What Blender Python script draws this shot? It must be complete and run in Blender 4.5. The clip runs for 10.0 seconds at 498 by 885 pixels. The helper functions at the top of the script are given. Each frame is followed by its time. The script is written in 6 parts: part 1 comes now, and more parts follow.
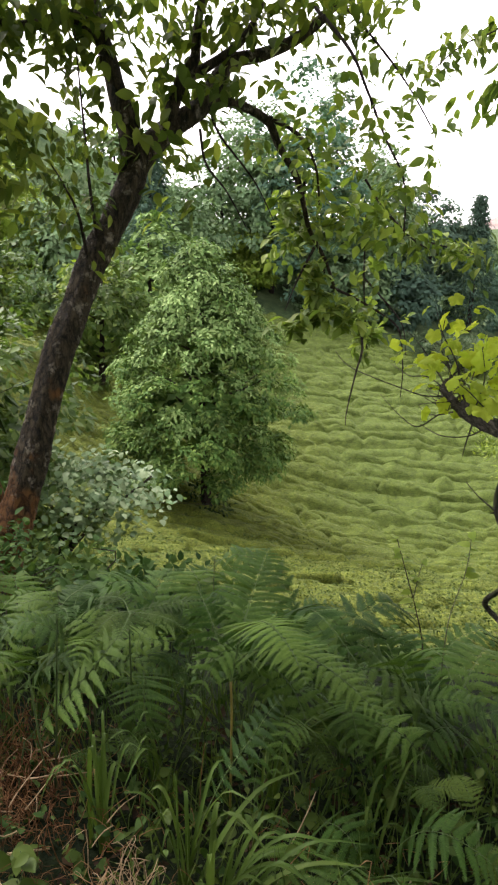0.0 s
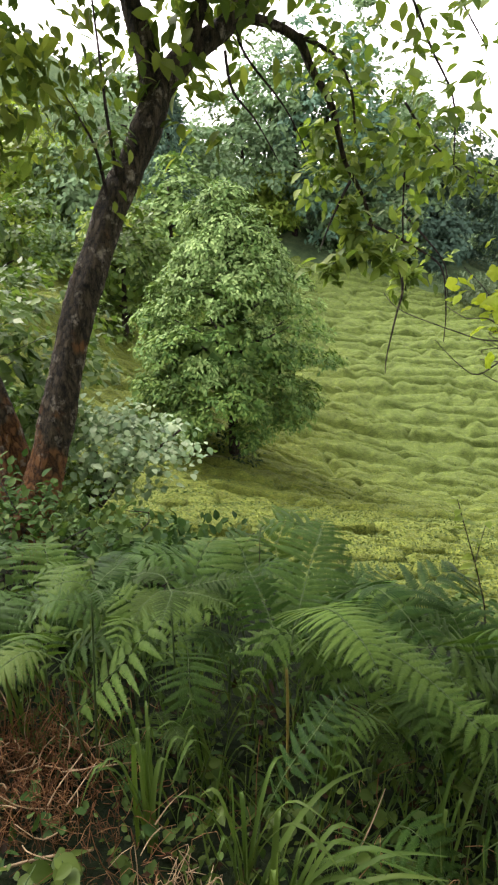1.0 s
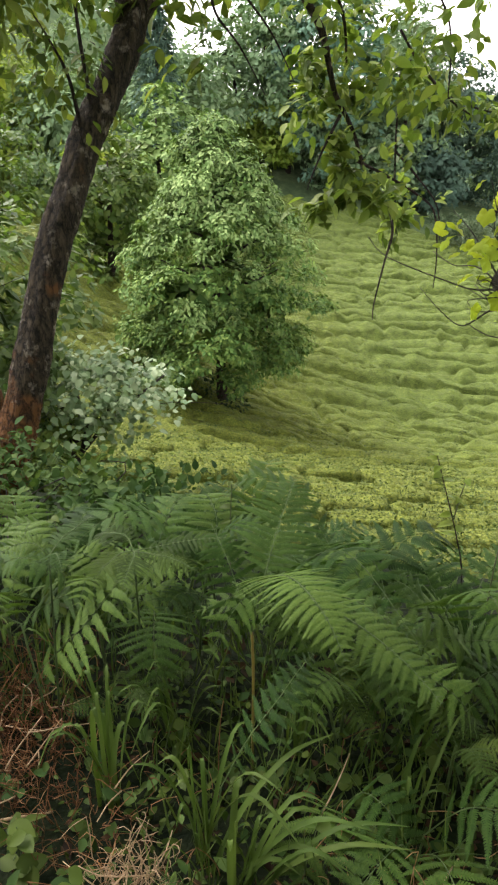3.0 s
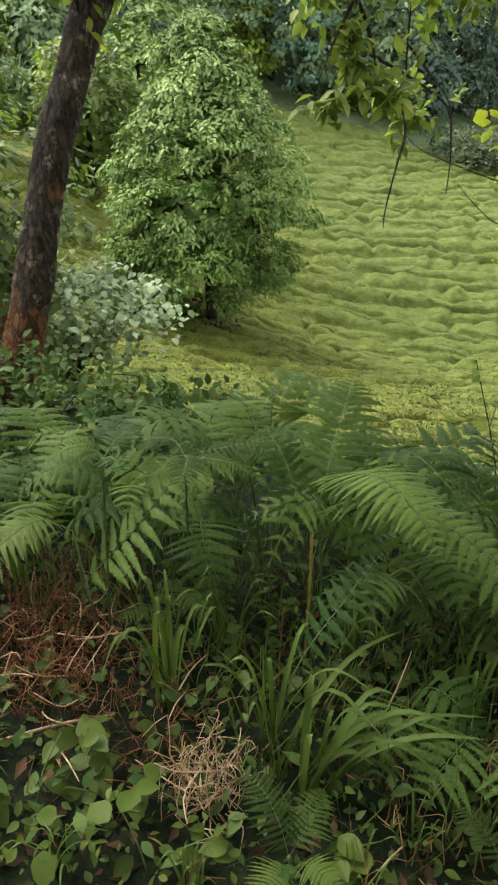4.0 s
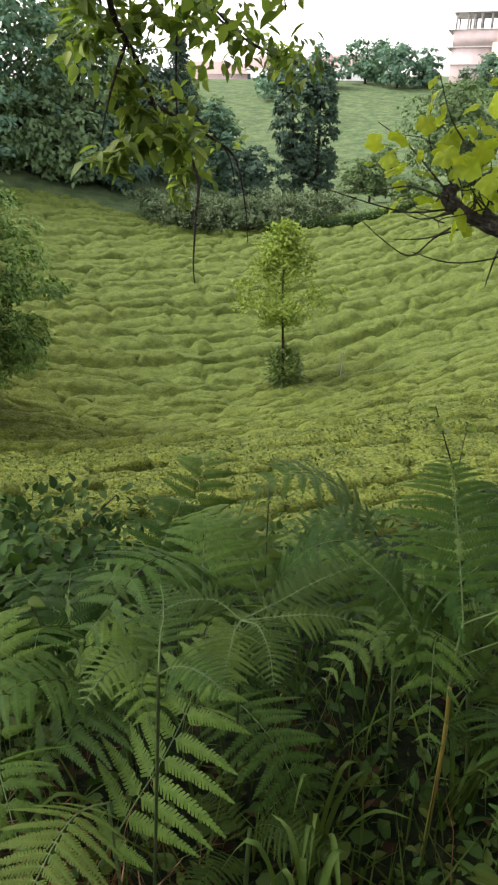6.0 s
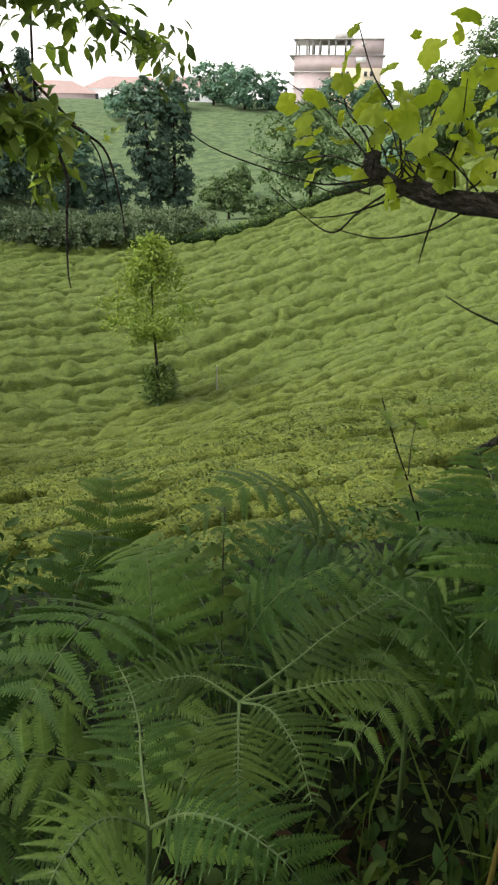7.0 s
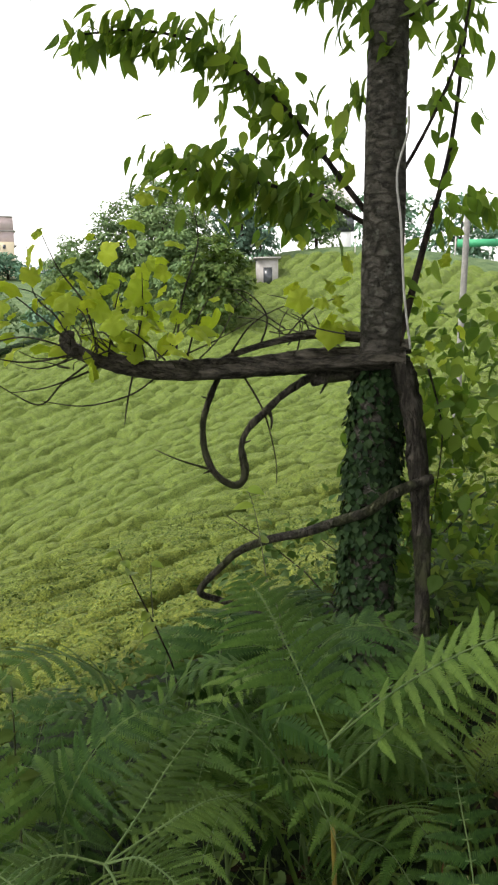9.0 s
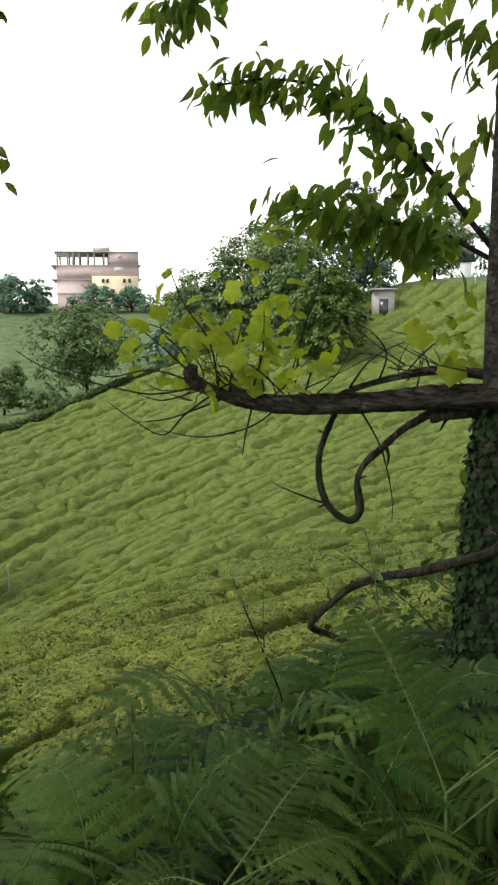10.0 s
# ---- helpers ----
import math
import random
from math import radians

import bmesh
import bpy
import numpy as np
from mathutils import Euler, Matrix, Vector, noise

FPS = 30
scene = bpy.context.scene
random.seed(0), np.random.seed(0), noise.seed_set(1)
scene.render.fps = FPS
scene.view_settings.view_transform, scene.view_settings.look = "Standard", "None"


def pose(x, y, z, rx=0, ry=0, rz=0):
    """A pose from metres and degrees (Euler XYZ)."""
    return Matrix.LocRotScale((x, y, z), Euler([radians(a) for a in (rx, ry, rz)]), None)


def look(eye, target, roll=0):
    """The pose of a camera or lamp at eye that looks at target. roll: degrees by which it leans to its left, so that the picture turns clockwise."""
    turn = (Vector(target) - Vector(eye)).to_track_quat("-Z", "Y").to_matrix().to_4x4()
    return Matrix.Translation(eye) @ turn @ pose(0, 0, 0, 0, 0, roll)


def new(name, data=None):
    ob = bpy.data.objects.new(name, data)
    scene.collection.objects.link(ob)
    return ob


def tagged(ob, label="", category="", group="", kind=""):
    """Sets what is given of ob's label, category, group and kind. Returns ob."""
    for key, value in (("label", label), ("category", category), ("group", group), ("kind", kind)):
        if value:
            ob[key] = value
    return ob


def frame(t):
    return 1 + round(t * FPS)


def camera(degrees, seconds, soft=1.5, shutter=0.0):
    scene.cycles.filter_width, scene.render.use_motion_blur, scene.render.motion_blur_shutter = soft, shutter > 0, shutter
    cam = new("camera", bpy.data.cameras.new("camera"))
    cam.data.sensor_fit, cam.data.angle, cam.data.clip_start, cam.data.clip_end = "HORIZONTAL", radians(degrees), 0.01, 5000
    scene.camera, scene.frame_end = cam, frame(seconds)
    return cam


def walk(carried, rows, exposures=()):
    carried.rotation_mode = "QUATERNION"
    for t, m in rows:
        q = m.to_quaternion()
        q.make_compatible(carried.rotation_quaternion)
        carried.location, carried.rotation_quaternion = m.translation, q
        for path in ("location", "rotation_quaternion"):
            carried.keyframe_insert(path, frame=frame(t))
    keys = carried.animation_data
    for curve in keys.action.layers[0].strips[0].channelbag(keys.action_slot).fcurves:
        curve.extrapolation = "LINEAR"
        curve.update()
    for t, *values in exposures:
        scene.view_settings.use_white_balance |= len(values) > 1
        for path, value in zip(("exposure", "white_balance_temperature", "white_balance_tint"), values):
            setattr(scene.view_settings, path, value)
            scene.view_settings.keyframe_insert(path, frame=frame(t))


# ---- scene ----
cam = camera(39.1, 10.0, soft=2.2)
PATH = [
    (0, (0.127, -0.226, 1.684), (0.057, 1.692, 1.121), 0.87),
    (0.5, (0.118, -0.069, 1.655), (-0.070, 1.801, 0.972), 1.11),
    (1, (0.028, 0.073, 1.629), (-0.110, 1.940, 0.925), -1.00),
    (1.5, (-0.030, 0.189, 1.614), (-0.084, 2.015, 0.798), 0.87),
    (2, (0.020, 0.247, 1.607), (-0.109, 2.056, 0.764), -0.79),
    (2.2, (0.038, 0.264, 1.627), (-0.090, 2.075, 0.788), -0.68),
    (3.3, (0.099, 0.190, 1.618), (-0.007, 1.985, 0.742), 0.00),
    (3.5, (0.075, 0.196, 1.587), (-0.104, 1.944, 0.632), -0.64),
    (4, (-0.136, 0.238, 1.516), (-0.187, 1.944, 0.474), 0.03),
    (4.5, (-0.379, 0.352, 1.481), (-0.331, 2.041, 0.411), 2.86),
    (5, (-0.537, 0.631, 1.395), (-0.477, 2.425, 0.512), -3.11),
    (5.5, (-0.674, 0.794, 1.387), (-0.240, 2.551, 0.535), 0.16),
    (5.7, (-0.783, 0.866, 1.376), (-0.240, 2.572, 0.483), 0.49),
    (6.8, (-0.773, 1.420, 1.081), (0.138, 2.985, 0.231), -0.06),
    (7, (-0.778, 1.441, 1.088), (0.210, 2.962, 0.245), 0.63),
    (7.5, (-0.835, 1.495, 1.099), (0.476, 2.816, 0.365), -0.42),
    (8, (-0.974, 1.497, 1.101), (0.567, 2.585, 0.437), 1.18),
    (8.5, (-1.014, 1.465, 1.141), (0.642, 2.451, 0.609), -1.31),
    (9, (-1.012, 1.453, 1.159), (0.677, 2.427, 0.716), -0.57),
    (9.5, (-1.024, 1.449, 1.188), (0.625, 2.539, 0.882), -0.17),
    (10, (-1.045, 1.457, 1.178), (0.482, 2.699, 0.822), -0.67),
]
walk(cam, [(t, look(eye, target, roll)) for t, eye, target, roll in PATH], exposures=[(t, e, 6650.0, 18.0 if t < 6 else 12.0) for t, e in ((0.0, 2.2), (0.5, 2.55), (2.2, 2.5), (3.5, 2.45), (5.0, 2.5), (5.5, 2.3), (7.0, 1.72), (8.0, 1.8), (9.0, 1.9), (9.5, 1.55), (10.0, 1.48))])

# ---- sky and light: bright overcast ----
world = bpy.data.worlds.new("overcast_sky")
scene.world = world
world.use_nodes = True
wn, wl = world.node_tree.nodes, world.node_tree.links
sky = wn.new("ShaderNodeTexSky")
sky.sky_type, sky.sun_disc = "NISHITA", False
sky.sun_elevation, sky.sun_rotation = radians(52), radians(304)
sky.dust_density, sky.air_density, sky.ozone_density = 1.2, 1.0, 0.6
grey = wn.new("ShaderNodeHueSaturation")
grey.inputs["Saturation"].default_value = 0.12
wl.new(sky.outputs["Color"], grey.inputs["Color"])
back = wn["Background"]
back.inputs["Strength"].default_value = 0.13
wl.new(grey.outputs["Color"], back.inputs["Color"])

sun = new("sun", bpy.data.lights.new("sun", "SUN"))
sun.data.energy, sun.data.angle, sun.data.color = 1.35, radians(30), (1.0, 0.97, 0.92)
sun.matrix_world = pose(0, 0, 30, 38, 0, 236)


# ---- mesh helpers ----
def rng_of(seed):
    return np.random.default_rng(seed)


def unit(v):
    v = np.asarray(v, float)
    return v / np.maximum(np.linalg.norm(v, axis=-1, keepdims=True), 1e-9)


def mesh_of(name, V, F, mats, smooth=True, index=None):
    """A mesh from arrays of vertices and four-cornered (or three-cornered) faces."""
    V, F = np.ascontiguousarray(V, np.float32), np.ascontiguousarray(F, np.int32)
    me = bpy.data.meshes.new(name)
    n, k = F.shape
    me.vertices.add(len(V))
    me.vertices.foreach_set("co", V.ravel())
    me.loops.add(n * k)
    me.loops.foreach_set("vertex_index", F.ravel())
    me.polygons.add(n)
    me.polygons.foreach_set("loop_start", np.arange(0, n * k, k, dtype=np.int32))
    me.polygons.foreach_set("loop_total", np.full(n, k, np.int32))
    me.polygons.foreach_set("use_smooth", np.full(n, smooth))
    for m in mats if isinstance(mats, (list, tuple)) else [mats]:
        me.materials.append(m)
    if index is not None:
        me.polygons.foreach_set("material_index", np.ascontiguousarray(index, np.int32))
    me.update(calc_edges=True)
    me.validate()
    return me


def merge(chunks):
    V, F, at = [], [], 0
    for v, f in chunks:
        V.append(v)
        F.append(f + at)
        at += len(v)
    return np.concatenate(V), np.concatenate(F)


def part(name, chunks, material, parent=None, label="", smooth=True):
    """One mesh object, under a thing or a part."""
    V, F = merge(chunks) if isinstance(chunks, list) else chunks
    ob = new(name, mesh_of(name, V, F, material, smooth))
    if parent:
        ob.parent = parent
    return tagged(ob, label) if label else ob


def shared(name, me, parent, m):
    ob = new(name, me)
    ob.parent = parent
    ob.matrix_local = m
    return ob


def thing(name, label, category, at=(0, 0, 0), group=""):
    ob = new(name)
    ob.empty_display_size = 0.1
    ob.location = at
    return tagged(ob, label, category, group)


def smooth_line(pts, n):
    """n points on a smooth line through pts."""
    P = np.asarray(pts, float)
    t = np.linspace(0, len(P) - 1, n)
    i = np.clip(t.astype(int), 0, len(P) - 2)
    u = (t - i)[:, None]
    a, b, c, d = P[np.maximum(i - 1, 0)], P[i], P[i + 1], P[np.minimum(i + 2, len(P) - 1)]
    return 0.5 * (2 * b + (c - a) * u + (2 * a - 5 * b + 4 * c - d) * u ** 2 + (3 * b - a - 3 * c + d) * u ** 3)


def tube(pts, r0, r1, sides=8, n=None, rough=0.0, seed=0, power=1.0):
    """A tapered limb along a smooth line, with uneven bark."""
    n = n or max(3, 4 * len(pts))
    C = smooth_line(pts, n)
    T = unit(np.gradient(C, axis=0))
    ref = np.where(np.abs(T[:, 2:3]) > 0.8, [[1.0, 0, 0]], [[0, 0, 1.0]])
    A = unit(np.cross(T, ref))
    for k in range(1, n):
        a = A[k - 1] - T[k] * (A[k - 1] @ T[k])
        A[k] = a / max(np.linalg.norm(a), 1e-6)
    B = np.cross(T, A)
    ang = np.linspace(0, 2 * np.pi, sides, endpoint=False)
    R = r0 + (r1 - r0) * np.linspace(0, 1, n) ** power
    g = rng_of(seed)
    slow = np.convolve(np.pad(g.standard_normal(n), 4, mode="edge"), np.ones(9) / 9, "valid") * 1.6
    twist = np.linspace(0, 3.5, n)[:, None]
    wob = 1 + rough * (g.standard_normal((n, sides)) * 0.18 + 0.75 * np.sin(ang[None] * 3 + twist + g.random() * 6) + 0.5 * np.sin(ang[None] * 5 - twist * 1.4) + slow[:, None])
    V = C[:, None] + (R[:, None] * wob)[..., None] * (np.cos(ang)[None, :, None] * A[:, None] + np.sin(ang)[None, :, None] * B[:, None])
    i, j = np.meshgrid(np.arange(n - 1), np.arange(sides), indexing="ij")
    k = (j + 1) % sides
    F = np.stack([i * sides + j, i * sides + k, (i + 1) * sides + k, (i + 1) * sides + j], -1).reshape(-1, 4)
    V = np.concatenate([V.reshape(-1, 3), C[-1:] + T[-1:] * R[-1] * 0.6, C[:1]])
    top, low = n * sides, n * sides + 1
    js = np.arange(0, sides, 2)
    caps = np.concatenate([np.stack([(n - 1) * sides + js, (n - 1) * sides + (js + 1) % sides, (n - 1) * sides + (js + 2) % sides, np.full_like(js, top)], -1),
                           np.stack([js, np.full_like(js, low), (js + 2) % sides, (js + 1) % sides], -1)])
    return V, np.concatenate([F, caps])


def leaves(P, D, N, length, width, fold=0.18):
    """Folded leaves: base points P, directions D, upper sides N."""
    P, D = np.asarray(P, float), unit(D)
    S = unit(np.cross(D, N))
    U = np.cross(S, D)
    L, W = np.broadcast_to(length, len(P))[:, None], np.broadcast_to(width, len(P))[:, None]
    b, t = P, P + D * L - U * L * 0.12
    m = P + D * L * 0.5 - U * W * fold
    l, r = P + D * L * 0.42 + S * W * 0.5, P + D * L * 0.42 - S * W * 0.5
    V = np.stack([b, r, t, l, m], 1).reshape(-1, 3)
    o = 5 * np.arange(len(P))[:, None]
    F = np.concatenate([o + [0, 1, 2, 4], o + [0, 4, 2, 3]])
    return V, F


def fine_leaves(P, D, N, length, width, fold=0.15):
    """Leaves with an oval, pointed outline, folded along the midrib and curved down."""
    P, D = np.asarray(P, float), unit(D)
    S = unit(np.cross(D, N))
    U = np.cross(S, D)
    L, W = np.broadcast_to(length, len(P))[:, None], np.broadcast_to(width, len(P))[:, None]
    cols = []
    for f, w in ((0.0, 0.03), (0.2, 0.74), (0.45, 1.0), (0.72, 0.68), (1.0, 0.02)):
        c = P + D * L * f - U * L * 0.22 * f * f
        cols += [c + S * W * 0.5 * w + U * W * fold * w, c, c - S * W * 0.5 * w + U * W * fold * w]
    V = np.stack(cols, 1).reshape(-1, 3)
    o = 15 * np.arange(len(P))[:, None]
    F = np.concatenate([o + [3 * k + j, 3 * k + j + 1, 3 * k + j + 4, 3 * k + j + 3] for k in range(4) for j in range(2)])
    return V, F


def spray(P, out, per, spread, length, width, droop=0.4, seed=0, flat=0.6, wild=0.45, fine=False):
    """Leaves in clusters round the points P, turned outwards and drooping."""
    g = rng_of(seed)
    k = len(P)
    Q = np.repeat(P, per, 0) + g.normal(0, spread, (k * per, 3)) * [1, 1, 0.75]
    O = np.repeat(unit(out), per, 0)
    D = O * 0.8 + g.normal(0, wild, (k * per, 3)) - [0, 0, droop]
    N = O * (1 - flat) + [0, 0, flat] + g.normal(0, wild * 0.6, (k * per, 3))
    size = g.uniform(0.65, 1.2, k * per)
    return (fine_leaves if fine else leaves)(Q, D, N, length * size, width * size)


def shingles(P, out, per, spread, length, width, droop=0.5, seed=0, jitter=0.32):
    """Leaves that lie like shingles on a leaf mass: each faces outwards and points down and away."""
    g = rng_of(seed)
    k = len(P) * per
    N = unit(np.repeat(unit(out), per, 0) + g.normal(0, jitter, (k, 3)))
    Q = np.repeat(P, per, 0) + g.normal(0, spread, (k, 3)) * [1, 1, 0.7]
    R = g.standard_normal((k, 3)) + N * [0.7, 0.7, 0] - [0, 0, droop * 1.6]
    D = R - N * (R * N).sum(1, keepdims=True)
    D = unit(D) + N * g.uniform(-0.1, 0.4, (k, 1))
    size = g.uniform(0.65, 1.25, k)
    return leaves(Q, D, N, length * size, width * size, 0.12)


def crown_points(n, centre, radius, height, seed, shape=(0.55, 1.0), lumps=9, lump=0.28, inner=0.35):
    """Points of a lumpy crown and their outward directions. shape: widths low and high up as shares."""
    g = rng_of(seed)
    d = unit(g.standard_normal((n, 3)))
    hubs = unit(g.standard_normal((lumps, 3)))
    swell = 1 - lump + 2 * lump * np.clip((d @ hubs.T).max(1) - 0.45, 0, 0.55) / 0.55
    r = swell * (1 - inner * g.random(n) ** 2)
    z = d[:, 2]
    w = np.interp(z, [-1, 1], shape)
    p = np.stack([d[:, 0] * radius * r * w, d[:, 1] * radius * r * w, z * height * 0.5 * r], 1)
    return p + np.asarray(centre), unit(d + [0, 0, 0.25])


def boughs(P, out, per, reach, seed, thick=0.45):
    """Each point becomes a leafy bough: smaller points on a flattened, outward-hanging cap."""
    g = rng_of(seed)
    k = len(P)
    q = unit(g.standard_normal((k * per, 3)))
    q[:, 2] = np.abs(q[:, 2])
    R = np.repeat(reach * g.uniform(0.6, 1.25, k), per)[:, None]
    O = np.repeat(unit(out), per, 0)
    flatO = unit(O * [1, 1, 0.2])
    along = (q * flatO).sum(1, keepdims=True)
    Q = np.repeat(P, per, 0) + q * R * [1, 1, thick] - np.clip(along, 0, 1) ** 2 * R * [[0, 0, 0.45]]
    return Q, unit(O * 0.5 + q * 0.8 + [0, 0, 0.3])


def inner_leaves(centre, radius, height, size, seed, shape=(1, 1), n=260, share=0.68):
    """The broad inner layer of a crown: overlapping leaf masses behind the outer sprays."""
    g = rng_of(seed)
    d = unit(g.standard_normal((n, 3)))
    w = np.interp(d[:, 2], [-1, 1], shape)[:, None]
    r = share * g.uniform(0.8, 1.1, (n, 1))
    P = np.asarray(centre) + d * r * w * [radius, radius, 0] + d * r * [0, 0, height * 0.5]
    D = np.cross(d, g.standard_normal((n, 3)))
    L = size * g.uniform(0.7, 1.3, n)
    return leaves(P - unit(D) * L[:, None] * 0.5, D, d + [0, 0, 0.4], L, L * 0.8, 0.3)


# ---- materials ----
def nodes_of(name):
    m = bpy.data.materials.new(name)
    m.use_nodes = True
    return m, m.node_tree.nodes, m.node_tree.links


def ramp_of(nn, stops):
    r = nn.new("ShaderNodeValToRGB")
    while len(r.color_ramp.elements) < len(stops):
        r.color_ramp.elements.new(0.5)
    for e, (p, c) in zip(r.color_ramp.elements, stops):
        e.position, e.color = p, (*c, 1)
    return r


def noise_of(nn, ll, scale, detail=4, coord=None, rough=0.55):
    n = nn.new("ShaderNodeTexNoise")
    n.inputs["Scale"].default_value, n.inputs["Detail"].default_value, n.inputs["Roughness"].default_value = scale, detail, rough
    if coord:
        ll.new(coord, n.inputs["Vector"])
    return n


def leaf_material(name, dark, mid, light, rough=0.5, through_light=0.35, patch=0.8, sheen=0.16, single=0.7):
    """Foliage: each leaf its own shade, patches of tone over the plant, light through the blade."""
    dark, mid, light = [(1.1 * r, g, b) for r, g, b in (dark, mid, light)]
    m, nn, ll = nodes_of(name)
    geo, info = nn.new("ShaderNodeNewGeometry"), nn.new("ShaderNodeObjectInfo")
    add = nn.new("ShaderNodeMath")
    add.operation = "MULTIPLY_ADD"
    add.inputs[1].default_value, add.inputs[2].default_value = single, 0.0
    ll.new(geo.outputs["Random Per Island"], add.inputs[0])
    spread = nn.new("ShaderNodeMath")
    spread.operation = "MULTIPLY_ADD"
    spread.inputs[1].default_value = 1 - single
    ll.new(info.outputs["Random"], spread.inputs[0])
    ll.new(add.outputs[0], spread.inputs[2])
    ramp = ramp_of(nn, [(0.0, dark), (0.5, mid), (1.0, light)])
    ll.new(spread.outputs[0], ramp.inputs["Fac"])
    big = noise_of(nn, ll, patch, 3, geo.outputs["Position"])
    tone = nn.new("ShaderNodeMapRange")
    tone.inputs["From Min"].default_value, tone.inputs["From Max"].default_value = 0.3, 0.7
    tone.inputs["To Min"].default_value, tone.inputs["To Max"].default_value = 0.72, 1.25
    ll.new(big.outputs["Fac"], tone.inputs["Value"])
    hsv = nn.new("ShaderNodeHueSaturation")
    ll.new(tone.outputs["Result"], hsv.inputs["Value"])
    ll.new(ramp.outputs["Color"], hsv.inputs["Color"])
    bs = nn["Principled BSDF"]
    bs.inputs["Roughness"].default_value = rough
    bs.inputs["Specular IOR Level"].default_value = sheen
    ll.new(hsv.outputs["Color"], bs.inputs["Base Color"])
    thin = nn.new("ShaderNodeBsdfTranslucent")
    warm = nn.new("ShaderNodeMix")
    warm.data_type, warm.blend_type = "RGBA", "MULTIPLY"
    warm.inputs["Factor"].default_value = 1.0
    warm.inputs["B"].default_value = (1.2, 1.25, 0.6, 1)
    ll.new(hsv.outputs["Color"], warm.inputs["A"])
    ll.new(warm.outputs["Result"], thin.inputs["Color"])
    mix = nn.new("ShaderNodeMixShader")
    mix.inputs["Fac"].default_value = through_light
    ll.new(bs.outputs[0], mix.inputs[1])
    ll.new(thin.outputs[0], mix.inputs[2])
    ll.new(mix.outputs[0], nn["Material Output"].inputs["Surface"])
    return m


def bark_material(name, dark, light, moss=None, scale=9.0, moss_amount=0.5, low_only=True, lichen=None, seam=0.3, grain=(1, 1, 0.3)):
    m, nn, ll = nodes_of(name)
    tc = nn.new("ShaderNodeTexCoord")
    mp = nn.new("ShaderNodeMapping")
    mp.inputs["Scale"].default_value = grain
    ll.new(tc.outputs["Object"], mp.inputs["Vector"])
    n1 = noise_of(nn, ll, scale * 2.5, 8, mp.outputs["Vector"], 0.7)
    n2 = noise_of(nn, ll, scale * (0.35 if low_only else 2.2), 4, tc.outputs["Object"])
    low = nn.new("ShaderNodeSeparateXYZ")
    ll.new(tc.outputs["Object"], low.inputs[0])
    fade = nn.new("ShaderNodeMapRange")
    fade.inputs["From Min"].default_value, fade.inputs["From Max"].default_value = 0.5, 1.3
    fade.inputs["To Min"].default_value, fade.inputs["To Max"].default_value = (0.15, -0.3) if low_only else (0.0, 0.0)
    ll.new(low.outputs["Z"], fade.inputs["Value"])
    grow = nn.new("ShaderNodeMath")
    ll.new(n2.outputs["Fac"], grow.inputs[0])
    ll.new(fade.outputs["Result"], grow.inputs[1])
    r1 = ramp_of(nn, [(0.36, dark), (0.68, light)])
    ll.new(n1.outputs["Fac"], r1.inputs["Fac"])
    col = r1.outputs["Color"]
    if moss:
        r2 = ramp_of(nn, [(moss_amount, (0, 0, 0)), (moss_amount + 0.12, (1, 1, 1))])
        ll.new(grow.outputs[0], r2.inputs["Fac"])
        mx = nn.new("ShaderNodeMix")
        mx.data_type = "RGBA"
        mx.inputs["B"].default_value = (*moss, 1)
        ll.new(r2.outputs["Color"], mx.inputs["Factor"])
        ll.new(col, mx.inputs["A"])
        col = mx.outputs["Result"]
    if lichen:
        n3 = noise_of(nn, ll, scale * 0.75, 5, tc.outputs["Object"], 0.65)
        r3 = ramp_of(nn, [(0.57, (0, 0, 0)), (0.66, (0.8, 0.8, 0.8))])
        ll.new(n3.outputs["Fac"], r3.inputs["Fac"])
        spots = nn.new("ShaderNodeMix")
        spots.data_type = "RGBA"
        spots.inputs["B"].default_value = (*lichen, 1)
        ll.new(r3.outputs["Color"], spots.inputs["Factor"])
        ll.new(col, spots.inputs["A"])
        col = spots.outputs["Result"]
    bump = nn.new("ShaderNodeBump")
    bump.inputs["Strength"].default_value, bump.inputs["Distance"].default_value = 1.0, 0.03
    plates = nn.new("ShaderNodeTexVoronoi")
    plates.feature = "DISTANCE_TO_EDGE"
    plates.inputs["Scale"].default_value = scale * 1.6
    warp = nn.new("ShaderNodeVectorMath")
    warp.operation = "MULTIPLY_ADD"
    warp.inputs[1].default_value = (0.09, 0.09, 0.09)
    ll.new(n1.outputs["Color"], warp.inputs[0])
    ll.new(mp.outputs["Vector"], warp.inputs[2])
    ll.new(warp.outputs["Vector"], plates.inputs["Vector"])
    crack = nn.new("ShaderNodeMapRange")
    crack.inputs["From Max"].default_value = 0.12
    ll.new(plates.outputs["Distance"], crack.inputs["Value"])
    relief = nn.new("ShaderNodeMath")
    relief.operation = "MULTIPLY_ADD"
    relief.inputs[1].default_value = 0.6
    ll.new(crack.outputs["Result"], relief.inputs[0])
    ll.new(n1.outputs["Fac"], relief.inputs[2])
    ll.new(relief.outputs[0], bump.inputs["Height"])
    # Crevice shade goes into the colour: bark darkens towards the cracks.
    crack_shade = ramp_of(nn, [(0.0, (seam, seam, seam)), (0.7, (1, 1, 1))])
    ll.new(crack.outputs["Result"], crack_shade.inputs["Fac"])
    seams = nn.new("ShaderNodeMix")
    seams.data_type, seams.blend_type = "RGBA", "MULTIPLY"
    seams.inputs["Factor"].default_value = 1.0
    ll.new(col, seams.inputs["A"])
